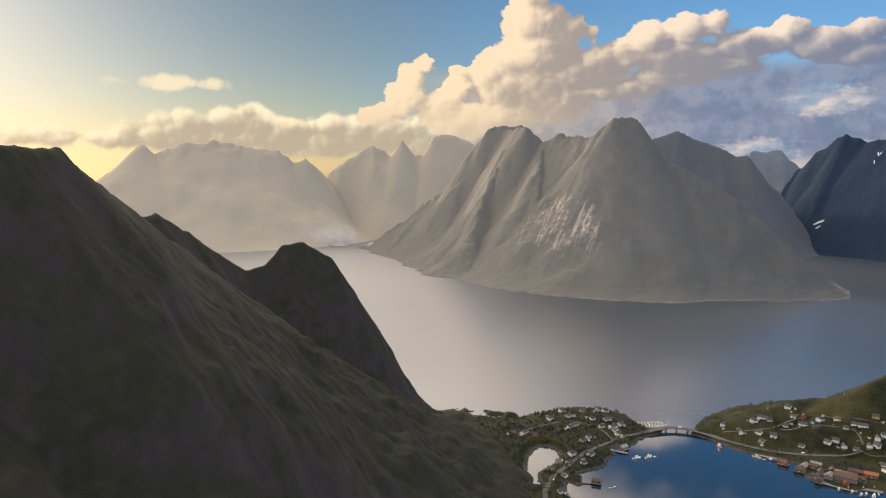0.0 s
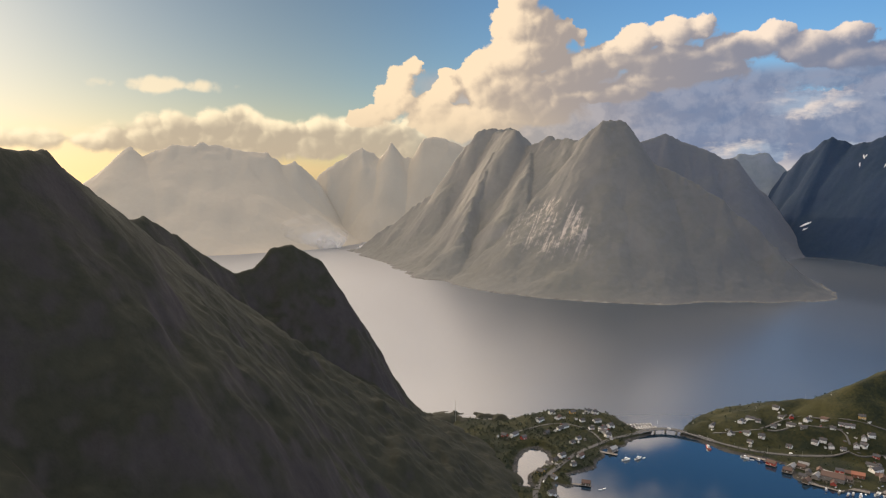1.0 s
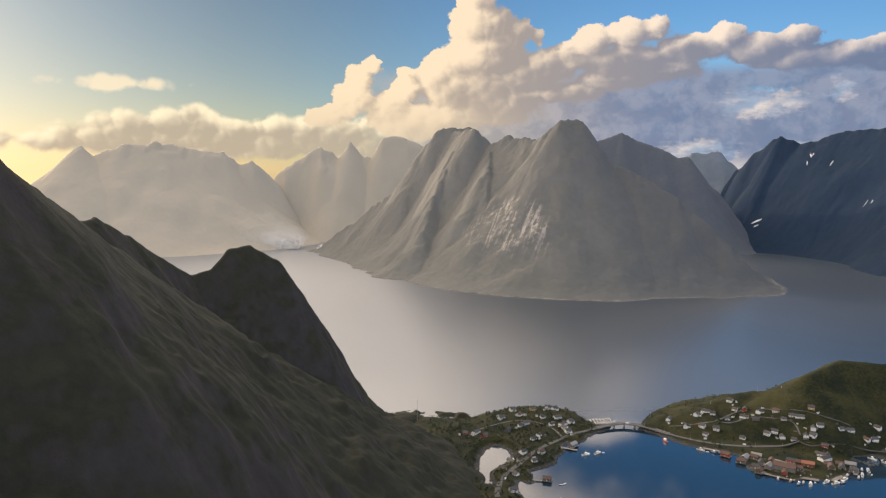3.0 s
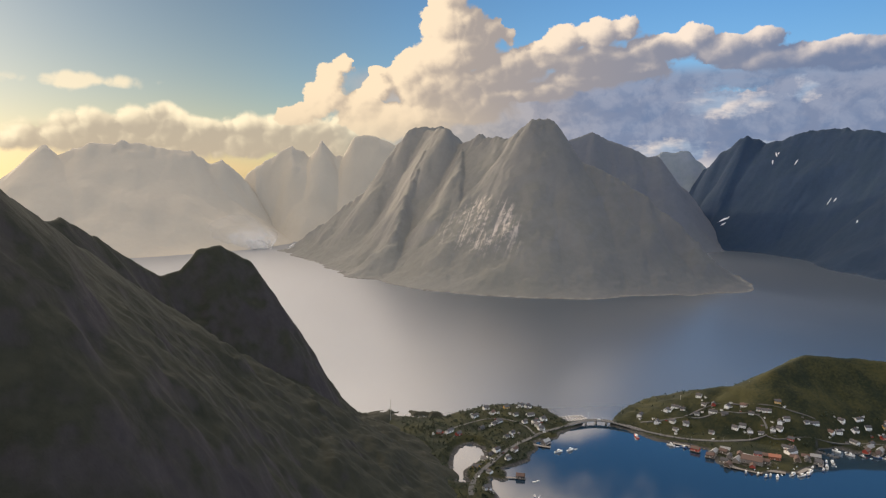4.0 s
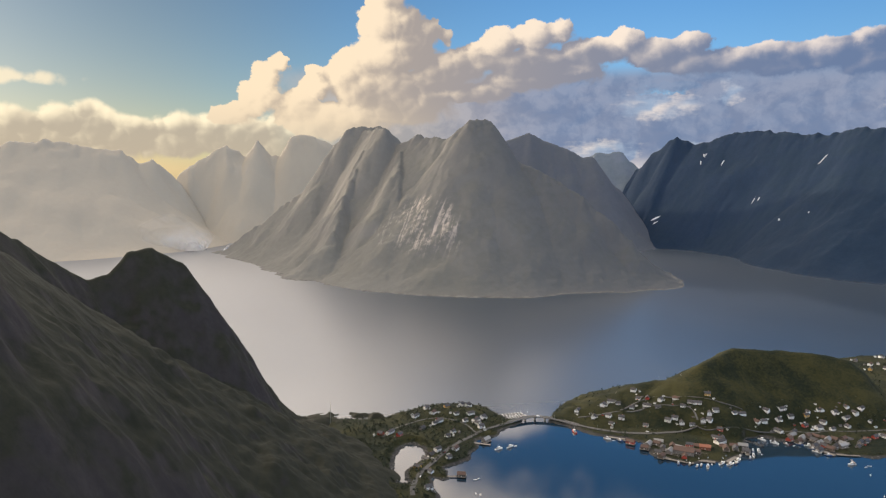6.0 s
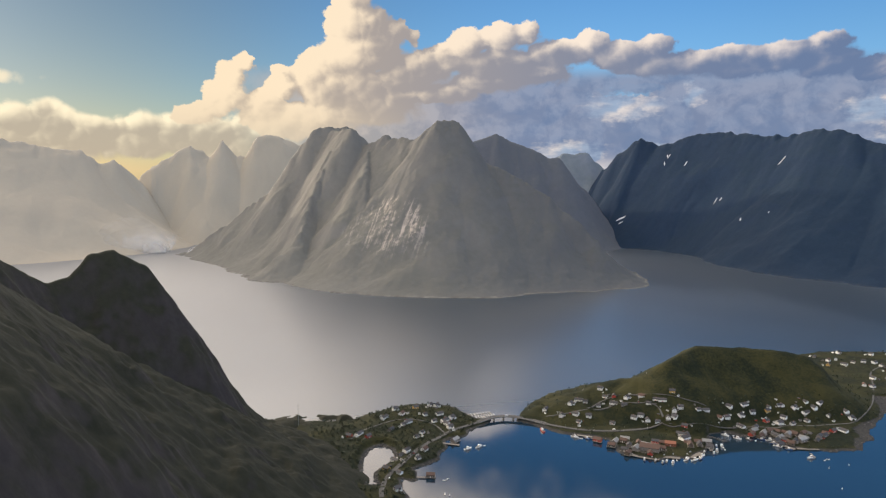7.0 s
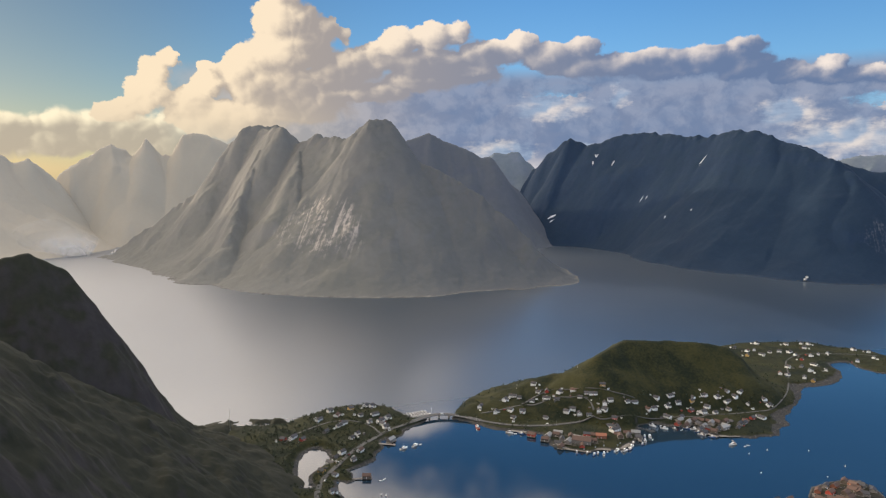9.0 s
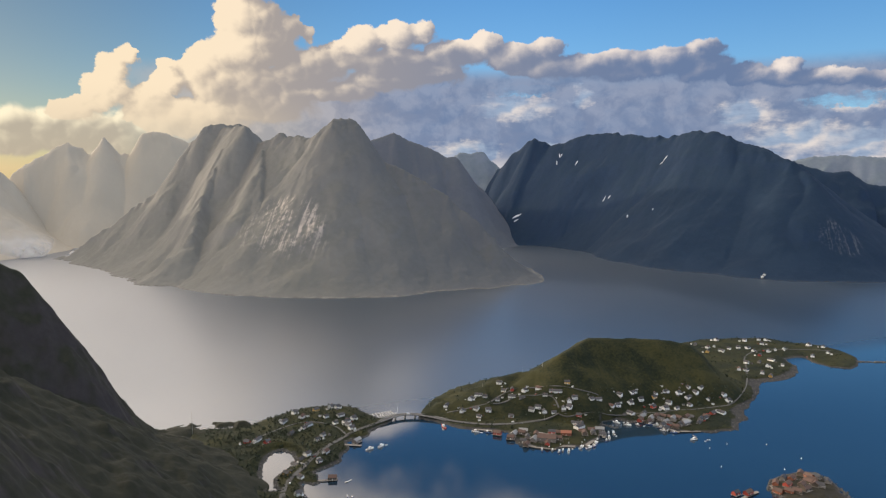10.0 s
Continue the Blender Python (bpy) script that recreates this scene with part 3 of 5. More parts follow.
def shore_distance(X, Y, ring):
    """Distance to a closed line, positive inside."""
    far = np.full(X.shape, 1e9)
    inside = np.zeros(X.shape, bool)
    for (ax, ay), (bx, by) in zip(ring, ring[1:] + ring[:1]):
        dx, dy = bx - ax, by - ay
        t = np.clip(((X - ax) * dx + (Y - ay) * dy) / (dx * dx + dy * dy), 0, 1)
        far = np.minimum(far, np.hypot(X - ax - t * dx, Y - ay - t * dy))
        if ay != by:
            inside ^= ((ay > Y) != (by > Y)) & (X < (bx - ax) * (Y - ay) / (by - ay) + ax)
    return np.where(inside, far, -far)


def bank(d, X, Y, rise, seed):
    """The ground behind a shore at the distance d from it."""
    d = d + 5.0 * fractal(X / 22, Y / 22, 4, seed)
    return np.where(d > 0, np.minimum(d * 0.30, 2.2) + rise * (1 - np.exp(-np.maximum(d, 0) / 38.0)), d * 0.35) + np.clip(d / 10, 0, 1) * 1.2 * fractal(X / 30, Y / 30, 4, seed + 5)


def land_west(X, Y):
    h = bank(shore_distance(X, Y, SHORE_WEST), X, Y, 6.0, 91)
    pond = shore_distance(X, Y, SHORE_POND) + 2.0 * fractal(X / 15, Y / 15, 3, 95)
    h = h + 5.0 * np.exp(-((X - 235) / 70) ** 2 - ((Y - 1215) / 40) ** 2)
    return np.where(pond > -14, np.minimum(h, -pond * 0.3), h)


def land_east(X, Y):
    h = bank(shore_distance(X, Y, SHORE_EAST), X, Y, 4.0, 101)
    # a wide flat of gravel that falls dry round the eastern point
    d = shore_distance(X, Y, SHORE_EAST) + 6.0 * fractal(X / 26, Y / 26, 4, 103)
    flat = np.clip(1 - np.abs((X - 1120) / 230) ** 4, 0, 1) * (Y < 1200)
    h = np.where((d > -9 * flat) & (d < 16 * flat), np.minimum(np.maximum(h, 0.25 + 0.016 * (d + 9)), 1.1), h)
    hill = massif(X, Y, [EAST_HILL], 90.0, 11.0, 105, 0.9) + 3.0 * fractal(X / 34, Y / 34, 5, 107)
    return np.maximum(h, np.where(h > 0.5, hill, h))


def land_islet(X, Y):
    return bank(shore_distance(X, Y, SHORE_ISLET), X, Y, 6.0, 111) + 1.5 * fractal(X / 12, Y / 12, 4, 113)


HEIGHTS = []


def land(name, label, shape, box, step, mat):
    X, Y = grid(*box, step)
    Z = shape(X, Y)
    HEIGHTS.append((box[0], box[2], step, Z))
    return tagged(sheet(name, X, Y, Z, Z > -2.0, mat), label, "land", kind="structure")


def ground(x, y):
    """Height of the village land at a place; the sea is 0."""
    x0, y0, step, Z = HEIGHTS[2 if y < 800 else (0 if x < 402 else 1)]
    a, b = (x - x0) / step, (y - y0) / step
    i, k = int(a), int(b)
    if not (0 <= i < Z.shape[1] - 1 and 0 <= k < Z.shape[0] - 1):
        return 0.0
    a, b = a - i, b - k
    return max(0.0, float((Z[k, i] * (1 - a) + Z[k, i + 1] * a) * (1 - b) + (Z[k + 1, i] * (1 - a) + Z[k + 1, i + 1] * a) * b))


M_LAND = slope_material("village_grass", (0.034, 0.033, 0.031), (0.052, 0.050, 0.045), (0.006, 0.011, 0.005), (0.034, 0.034, 0.011), 24.0, (0.42, 0.62), 1.6, shore=(0.032, 0.033, 0.035))
M_ROCKY = slope_material("islet_rock", (0.030, 0.028, 0.026), (0.056, 0.050, 0.043), (0.018, 0.019, 0.012), (0.032, 0.028, 0.017), 7.0, (0.9, 1.02), 1.0, shore=(0.05, 0.048, 0.045))
land("land_west", "low grassy headland with rocky shores and a pond", land_west, (-20, 400, 840, 1300), 3.5, M_LAND)
land("land_east", "grassy hill and flat village land ringed by rocky shore", land_east, (405, 1570, 860, 1440), 4.5, M_LAND)
land("land_islet", "small bare rock islet crowded with cabins", land_islet, (750, 910, 580, 740), 2.0, M_ROCKY)

# ---------------------------------------------------------------- making things
M_WHITE = plain("white_painted_boards", (0.84, 0.83, 0.80), 0.55, 0.10, 0.6)
M_OCHRE = plain("ochre_painted_boards", (0.52, 0.33, 0.10), 0.6, 0.2, 0.6)
M_RED = plain("red_painted_boards", (0.34, 0.055, 0.035), 0.6, 0.3, 0.6)
M_ORANGE = plain("rust_orange_boards", (0.27, 0.10, 0.055), 0.65, 0.3, 0.6)
M_GREY = plain("grey_weathered_boards", (0.19, 0.175, 0.16), 0.75, 0.3, 0.6)
M_SLATE = plain("dark_slate_roofing", (0.045, 0.045, 0.05), 0.6, 0.5, 0.8)
M_BROWN = plain("brown_roof_tiles", (0.095, 0.056, 0.042), 0.75, 0.4, 0.8)
M_TIN = plain("pale_tin_roofing", (0.26, 0.26, 0.255), 0.5, 0.3, 0.8, 0.3)
M_GLASS = plain("window_glass", (0.03, 0.035, 0.045), 0.08, 0.2, 2.0, bump=0.0)
M_STONE = plain("grey_foundation_stone", (0.26, 0.25, 0.23), 0.85, 0.3, 1.2)
M_BRICK = plain("chimney_brick", (0.30, 0.15, 0.10), 0.85, 0.3, 3.0)
M_WOOD = plain("tarred_timber", (0.105, 0.085, 0.065), 0.8, 0.4, 1.2)
M_PLANK = plain("bleached_planks", (0.19, 0.17, 0.145), 0.8, 0.3, 1.2)
M_ASPHALT = plain("worn_asphalt", (0.088, 0.086, 0.084), 0.85, 0.25, 0.15)
M_CONCRETE = plain("grey_concrete", (0.22, 0.215, 0.205), 0.85, 0.2, 0.4)
M_STEEL = plain("galvanised_steel", (0.50, 0.50, 0.50), 0.4, 0.2, 2.0, 0.8)
M_HULL = plain("white_hull_paint", (0.78, 0.78, 0.76), 0.35, 0.08, 0.8)
M_HULL_RED = plain("red_hull_paint", (0.42, 0.045, 0.03), 0.35, 0.15, 0.8)
M_HULL_BLUE = plain("blue_hull_paint", (0.04, 0.09, 0.22), 0.35, 0.15, 0.8)
M_RUBBER = plain("black_rubber", (0.02, 0.02, 0.02), 0.8, 0.2, 3.0)
M_BUOY = plain("pale_buoy_plastic", (0.75, 0.70, 0.62), 0.5, 0.1, 3.0)
M_SNOW = plain("old_snow", (0.56, 0.58, 0.62), 0.7, 0.10, 0.05, bump=0.2)
M_LEAF = plain("dark_shrub_leaves", (0.020, 0.030, 0.012), 0.7, 0.6, 0.3)
M_BOULDER = plain("shore_boulders", (0.085, 0.082, 0.077), 0.85, 0.5, 0.4)


def box(bm, x0, x1, y0, y1, z0, z1):
    made = bmesh.ops.create_cube(bm, size=1.0)["verts"]
    for v in made:
        v.co = Vector((x0 + (v.co.x + 0.5) * (x1 - x0), y0 + (v.co.y + 0.5) * (y1 - y0), z0 + (v.co.z + 0.5) * (z1 - z0)))
    return made


def tube(bm, x, y, z0, z1, r0, r1=None, sides=8):
    made = bmesh.ops.create_cone(bm, cap_ends=True, segments=sides, radius1=r0, radius2=r0 if r1 is None else r1, depth=z1 - z0)["verts"]
    bmesh.ops.translate(bm, verts=made, vec=(x, y, (z0 + z1) / 2))
    return made


def shape(maker):
    bm = bmesh.new()
    maker(bm)
    return bm


def part(name, bm, mat, parent, label=""):
    """Links a bmesh as one mesh object under a thing or a part."""
    mesh = bpy.data.meshes.new(name)
    bm.to_mesh(mesh)
    bm.free()
    mesh.materials.append(mat)
    ob = new(name, mesh)
    ob.parent = parent
    return tagged(ob, label)


def box_part(name, dims, mat, parent, label="", bevel=0.0):
    def make(bm):
        box(bm, *dims)
        if bevel:
            bmesh.ops.bevel(bm, geom=bm.edges[:], offset=bevel, segments=1, affect="EDGES")
    return part(name, shape(make), mat, parent, label)


def thing(name, label, category, group=""):
    return tagged(new(name), label, category, group)


def gable(bm, length, width, eaves, ridge):
    """A body with a pitched top, its ridge along x."""
    a, b = length / 2, width / 2
    front = [bm.verts.new((-a, y, z)) for y, z in ((-b, 0), (b, 0), (b, eaves), (0, ridge), (-b, eaves))]
    back = [bm.verts.new((a, v.co.y, v.co.z)) for v in front]
    bm.faces.new(front)
    bm.faces.new(back[::-1])
    for k in range(5):
        bm.faces.new((front[k], back[k], back[(k + 1) % 5], front[(k + 1) % 5]))
    bmesh.ops.recalc_face_normals(bm, faces=bm.faces)


def pitched_roof(bm, length, width, eaves, ridge, over=0.45, thick=0.22):
    a, b = length / 2 + over, width / 2
    drop = (ridge - eaves) / b * over
    low = [(-(b + over), eaves - drop), (0, ridge), (b + over, eaves - drop)]
    ring = low + [(y, z + thick + 0.08) for y, z in low[::-1]]
    front = [bm.verts.new((-a, y, z + 0.02)) for y, z in ring]
    back = [bm.verts.new((a, v.co.y, v.co.z)) for v in front]
    for quad in ((0, 1, 4, 5), (1, 2, 3, 4)):
        bm.faces.new([front[k] for k in quad])
        bm.faces.new([back[k] for k in quad[::-1]])
    for k in range(6):
        bm.faces.new((front[k], back[k], back[(k + 1) % 6], front[(k + 1) % 6]))
    bmesh.ops.recalc_face_normals(bm, faces=bm.faces)


def house(label, group, length, width, eaves, ridge, wall_mat, roof_mat, wing=False):
    """A timber house: plinth, boarded walls, pitched roof, chimney, door, windows on four sides."""
    ob = thing("house", label, "house", group)
    box_part("foundation", (-length / 2 + 0.05, length / 2 - 0.05, -width / 2 + 0.05, width / 2 - 0.05, -3.0, 0.45), M_STONE, ob)
    body = part("wall", shape(lambda bm: gable(bm, length, width, eaves, ridge)), wall_mat, ob)
    body.location.z = 0.4
    roof = part("roof", shape(lambda bm: pitched_roof(bm, length, width, eaves, ridge)), roof_mat, ob)
    roof.location.z = 0.4
    box_part("chimney", (length * 0.12, length * 0.12 + 0.7, -0.35, 0.35, ridge - 0.6, ridge + 1.3), M_BRICK, ob, bevel=0.04)
    b = width / 2
    for side in (-1, 1):
        for x in (-0.32, 0.0, 0.32):
            if side < 0 and x == 0.0:
                box_part("door", (-0.5, 0.5, -b - 0.06, -b + 0.02, 0.45, 2.5), M_RED if wall_mat is M_WHITE else M_WHITE, ob)
                continue
            window = box_part("window", (x * length - 0.55, x * length + 0.55, side * b - 0.05, side * b + 0.05, 1.45, 2.75), M_WHITE, ob)
            box_part("pane", (x * length - 0.42, x * length + 0.42, side * b - 0.07, side * b + 0.07, 1.58, 2.62), M_GLASS, window)
    for end in (-1, 1):
        box_part("window", (end * length / 2 - 0.05, end * length / 2 + 0.05, -0.6, 0.6, eaves + 0.5, eaves + 1.7), M_GLASS, ob)
    if wing:
        w = part("porch", shape(lambda bm: gable(bm, width * 0.7, 3.6, eaves * 0.75, eaves * 0.75 + 1.4)), wall_mat, ob)
        w.matrix_basis = pose(length * 0.2, -width * 0.6, 0.4, 0, 0, 90)
        r = part("porch_roof", shape(lambda bm: pitched_roof(bm, width * 0.7, 3.6, eaves * 0.75, eaves * 0.75 + 1.4, 0.3)), roof_mat, w)
    return ob


def cabin(label, group, length, width, eaves, ridge, wall_mat, roof_mat):
    """A fisherman's cabin on posts over a plank deck."""
    ob = thing("fishing_cabin", label, "cabin", group)
    box_part("deck", (-length / 2 - 1.2, length / 2 + 1.2, -width / 2 - 1.8, width / 2 + 0.6, 0.75, 1.0), M_PLANK, ob, bevel=0.03)
    for x in (-0.45, 0.0, 0.45):
        for y in (-0.6, 0.5):
            part("post", shape(lambda bm: tube(bm, x * length, y * width, -3.0, 0.8, 0.18)), M_WOOD, ob)
    body = part("wall", shape(lambda bm: gable(bm, length, width, eaves, ridge)), wall_mat, ob)
    body.location.z = 1.0
    roof = part("roof", shape(lambda bm: pitched_roof(bm, length, width, eaves, ridge, 0.35)), roof_mat, ob)
    roof.location.z = 1.0
    b = width / 2
    box_part("door", (-0.5, 0.5, -b - 0.06, -b + 0.02, 1.0, 3.0), M_WHITE, ob, "white plank door")
    for x in (-0.3, 0.3):
        for side in (-1, 1):
            newest = box_part("window", (x * length - 0.5, x * length + 0.5, side * b - 0.06, side * b + 0.06, 1.9, 3.0), M_WHITE, ob, "white-framed window")
            box_part("pane", (x * length - 0.4, x * length + 0.4, side * b - 0.08, side * b + 0.08, 2.0, 2.9), M_GLASS, newest)
    return ob


def hull(bm, length, beam, height, sheer=0.5):
    """A boat's hull with a pointed bow along +x, closed by its deck."""
    rings = []
    for k in range(9):
        s = k / 8
        half = beam / 2 * min(1.0, 0.72 + s * 1.1) * (1 - max(0, (s - 0.45) / 0.55) ** 2.2) + 0.03
        x, rail = (s - 0.5) * length, height + sheer * max(0, s - 0.3) ** 1.6 * 2
        rings.append([bm.verts.new(c) for c in ((x, -half, rail), (x, -half * 0.86, height * 0.35), (x * 0.97, -half * 0.3, -0.45), (x * 0.97, half * 0.3, -0.45),
                                                (x, half * 0.86, height * 0.35), (x, half, rail))])
    for a, b in zip(rings, rings[1:]):
        for k in range(6):
            bm.faces.new((a[k], b[k], b[(k + 1) % 6], a[(k + 1) % 6]))
    bm.faces.new(rings[0])
    bm.faces.new(rings[-1][::-1])
    bmesh.ops.recalc_face_normals(bm, faces=bm.faces)


def fishing_boat(label, length, mat, group=""):
    ob = thing("fishing_boat", label, "boat", group)
    k = length / 12
    part("hull", shape(lambda bm: hull(bm, length, length * 0.3, 1.5 * k, 0.9 * k)), mat, ob)
    box_part("deck", (-length * 0.46, length * 0.2, -length * 0.12, length * 0.12, 1.46 * k, 1.58 * k), M_PLANK, ob)
    cabin_top = box_part("wheelhouse", (-length * 0.12, length * 0.14, -1.2 * k, 1.2 * k, 1.5 * k, 4.0 * k), M_HULL, ob, "white wheelhouse", 0.12 * k)
    box_part("windscreen", (length * 0.14 - 0.03, length * 0.14 + 0.04, -1.0 * k, 1.0 * k, 2.9 * k, 3.6 * k), M_GLASS, cabin_top)
    part("mast", shape(lambda bm: tube(bm, -length * 0.06, 0, 3.9 * k, 8.0 * k, 0.09, 0.05)), M_STEEL, ob)
    for side in (-1, 1):
        box_part("side_window", (-length * 0.08, length * 0.10, side * 1.2 * k - 0.03, side * 1.2 * k + 0.03, 2.9 * k, 3.5 * k), M_GLASS, cabin_top)
    boom = part("boom", shape(lambda bm: tube(bm, 0, 0, 0, 4.5 * k, 0.06)), M_STEEL, ob)
    boom.matrix_basis = pose(-length * 0.08, 0, 2.2 * k, 0, -62, 0)
    box_part("hatch", (-length * 0.38, -length * 0.22, -0.7 * k, 0.7 * k, 1.55 * k, 2.0 * k), M_GREY, ob, "", 0.05)
    return ob


def skiff(label, group=""):
    ob = thing("skiff", label, "boat", group)
    part("hull", shape(lambda bm: hull(bm, 5.6, 2.0, 0.75, 0.3)), M_HULL, ob)
    box_part("thwart", (-0.9, -0.5, -0.8, 0.8, 0.74, 0.82), M_PLANK, ob)
    box_part("console", (0.2, 0.9, -0.5, 0.5, 0.74, 1.5), M_GREY, ob, "", 0.06)
    box_part("outboard_motor", (-3.1, -2.75, -0.2, 0.2, 0.2, 1.2), M_RUBBER, ob, "black outboard motor", 0.05)
    return ob


def ribbon(name, label, line, width, lift, mat, height=ground, kerb=0.0):
    """A paved way along a line of places, smoothed and laid on the ground."""
    pts = np.array(line, float)
    for _ in range(3):
        pts = np.concatenate([pts[:1], np.stack([pts[:-1] * 0.75 + pts[1:] * 0.25, pts[:-1] * 0.25 + pts[1:] * 0.75], 1).reshape(-1, 2), pts[-1:]])
    level = np.array([height(x, y) for x, y in pts])
    for _ in range(6):
        level[1:-1] = (level[:-2] + 2 * level[1:-1] + level[2:]) / 4
    along = np.gradient(pts, axis=0)
    along /= np.linalg.norm(along, axis=1)[:, None]
    side = np.stack([along[:, 1], -along[:, 0]], 1)
    bm = bmesh.new()
    rows = []
    for p, s, z in zip(pts, side, level + lift):
        a, b = p - s * width / 2, p + s * width / 2
        rows.append([bm.verts.new((a[0], a[1], z - 1.5)), bm.verts.new((a[0], a[1], z)), bm.verts.new((b[0], b[1], z)), bm.verts.new((b[0], b[1], z - 1.5))])
    for a, b in zip(rows, rows[1:]):
        for k in range(3):
            bm.faces.new((a[k], a[k + 1], b[k + 1], b[k]))
    bmesh.ops.recalc_face_normals(bm, faces=bm.faces)
    return tagged(part(name, bm, mat, None), label, "road", kind="structure"), pts, level + lift, side


# ---------------------------------------------------------------- road and bridge
ROAD = [(138, 900), (141, 926), (154, 964), (179, 996), (213, 1041), (243, 1074), (278, 1107), (316, 1130), (362, 1152), (390, 1160), (412, 1156), (436, 1139),
        (467, 1104), (505, 1068), (558, 1046), (612, 1041), (643, 1034)]
LANE = [(643, 1033), (659, 1015), (715, 1011), (794, 1009), (842, 989), (849, 997), (910, 980), (978, 980)]


UPPER_LANE = [(470, 1130), (505, 1120), (545, 1118), (580, 1112), (612, 1098), (634, 1082), (652, 1062), (648, 1040)]
HILL_LANE = [(545, 1118), (575, 1135), (612, 1125), (648, 1090), (690, 1060), (735, 1045)]
EAST_LANE = [(978, 980), (1010, 990), (1040, 1005), (1085, 1040), (1140, 1090), (1200, 1150), (1250, 1210), (1300, 1245), (1360, 1262), (1440, 1230), (1510, 1190)]
WEST_LANE = [(278, 1112), (272, 1140), (255, 1165), (230, 1178), (205, 1180), (170, 1165), (135, 1140), (120, 1110)]


def road_height(x, y):
    span = max(0.0, 1 - ((x - 398) / 62) ** 2)
    return max(ground(x, y), 3.0 + 2.8 * span ** 0.8 if 336 < x < 460 and y > 1090 else 1.5)


road, road_line, road_level, road_side = ribbon("road", "two-lane asphalt road winding along the shore", ROAD, 7.0, 0.5, M_ASPHALT, road_height)
for way in (LANE, UPPER_LANE, EAST_LANE, HILL_LANE, WEST_LANE):
    ribbon("lane", "narrow asphalt lane between the village houses", way, 3.2, 0.4, M_ASPHALT)

bridge = thing("road_bridge", "long low concrete road bridge curving over the sound", "bridge")
over = [k for k in range(len(road_line)) if 345 < road_line[k][0] < 462 and road_line[k][1] > 1095]


def strip(bm, offset, width, low, high):
    rows = []
    for k in over:
        p, s, z = road_line[k], road_side[k], road_level[k]
        a, b = p + s * (offset - width / 2), p + s * (offset + width / 2)
        rows.append([bm.verts.new(c) for c in ((a[0], a[1], z + low), (b[0], b[1], z + low), (b[0], b[1], z + high), (a[0], a[1], z + high))])
    for a, b in zip(rows, rows[1:]):
        for k in range(4):
            bm.faces.new((a[k], b[k], b[(k + 1) % 4], a[(k + 1) % 4]))
    bm.faces.new(rows[0])
    bm.faces.new(rows[-1])
    bmesh.ops.recalc_face_normals(bm, faces=bm.faces)


part("deck", shape(lambda bm: strip(bm, 0, 9.2, -0.95, -0.02)), M_CONCRETE, bridge)
for way in (-1, 1):
    part("parapet", shape(lambda bm: strip(bm, way * 4.4, 0.30, -0.1, 0.70)), M_CONCRETE, bridge)
for k in over[2::6]:
    p, s, z = road_line[k], road_side[k], road_level[k]
    part("pier", shape(lambda bm: box(bm, p[0] - 1.0, p[0] + 1.0, p[1] - 2.6, p[1] + 2.6, -4.0, z - 0.9)), M_CONCRETE, bridge)

lamp = thing("street_lamp", "slim grey steel street lamp beside the road", "lamp", "street lamps along the road")
part("pole", shape(lambda bm: tube(bm, 0, 0, -1.0, 8.0, 0.10, 0.06)), M_STEEL, lamp)
arm = box_part("arm", (0.0, 1.6, -0.05, 0.05, 7.9, 8.02), M_STEEL, lamp)
box_part("lantern", (1.3, 2.0, -0.14, 0.14, 7.72, 7.92), M_GREY, arm, "", 0.03)
spots = list(range(6, len(road_line) - 4, 7))
for i, k in enumerate(spots):
    p, s, z = road_line[k], road_side[k], road_level[k]
    q = p + s * 4.9
    m = pose(q[0], q[1], z, 0, 0, math.degrees(math.atan2(-s[1], -s[0])))
    if i == 0:
        lamp.matrix_basis = m
    else:
        copy_thing(lamp, m)


def van(label, mat, length=6.0, height=2.7):
    ob = thing("camper_van", label, "van")
    box_part("body", (-length / 2, length * 0.28, -1.05, 1.05, 0.45, height), mat, ob, "", 0.12)
    box_part("cab", (length * 0.28, length / 2, -1.0, 1.0, 0.45, height * 0.72), mat, ob, "", 0.18)
    box_part("windscreen", (length * 0.40, length * 0.5 + 0.02, -0.85, 0.85, height * 0.46, height * 0.66), M_GLASS, ob)
    for x in (-0.3, 0.32):
        for y in (-0.95, 0.95):
            wheel = part("wheel", shape(lambda bm: tube(bm, 0, 0, -0.12, 0.12, 0.36, None, 12)), M_RUBBER, ob)
            wheel.matrix_basis = pose(x * length, y, 0.36, 90)
            part("rim", shape(lambda bm: tube(bm, 0, 0, -0.13, 0.13, 0.2, None, 10)), M_STEEL, wheel)
    return ob


k = min(over, key=lambda i: abs(road_line[i][0] - 404))
s = road_side[k]
van("white camper van driving over the bridge", M_HULL).matrix_basis = pose(*(road_line[k] + s * 1.7), road_level[k] + 0.01, 0, 0, math.degrees(math.atan2(s[0], -s[1])))
for i, (where, shift, mat, label) in enumerate(((0.14, 4.6, M_HULL, "white van parked beside the shore road"), (0.22, 4.6, M_GREY, "grey van parked beside the shore road"),
                                                (0.86, -4.8, M_HULL, "white van parked near the harbour road"))):
    k = int(where * len(road_line))
    s = road_side[k]
    p = road_line[k] + s * shift
    van(label, mat, 4.8, 1.9).matrix_basis = pose(p[0], p[1], road_level[k] - 0.1, 0, 0, math.degrees(math.atan2(s[0], -s[1])))

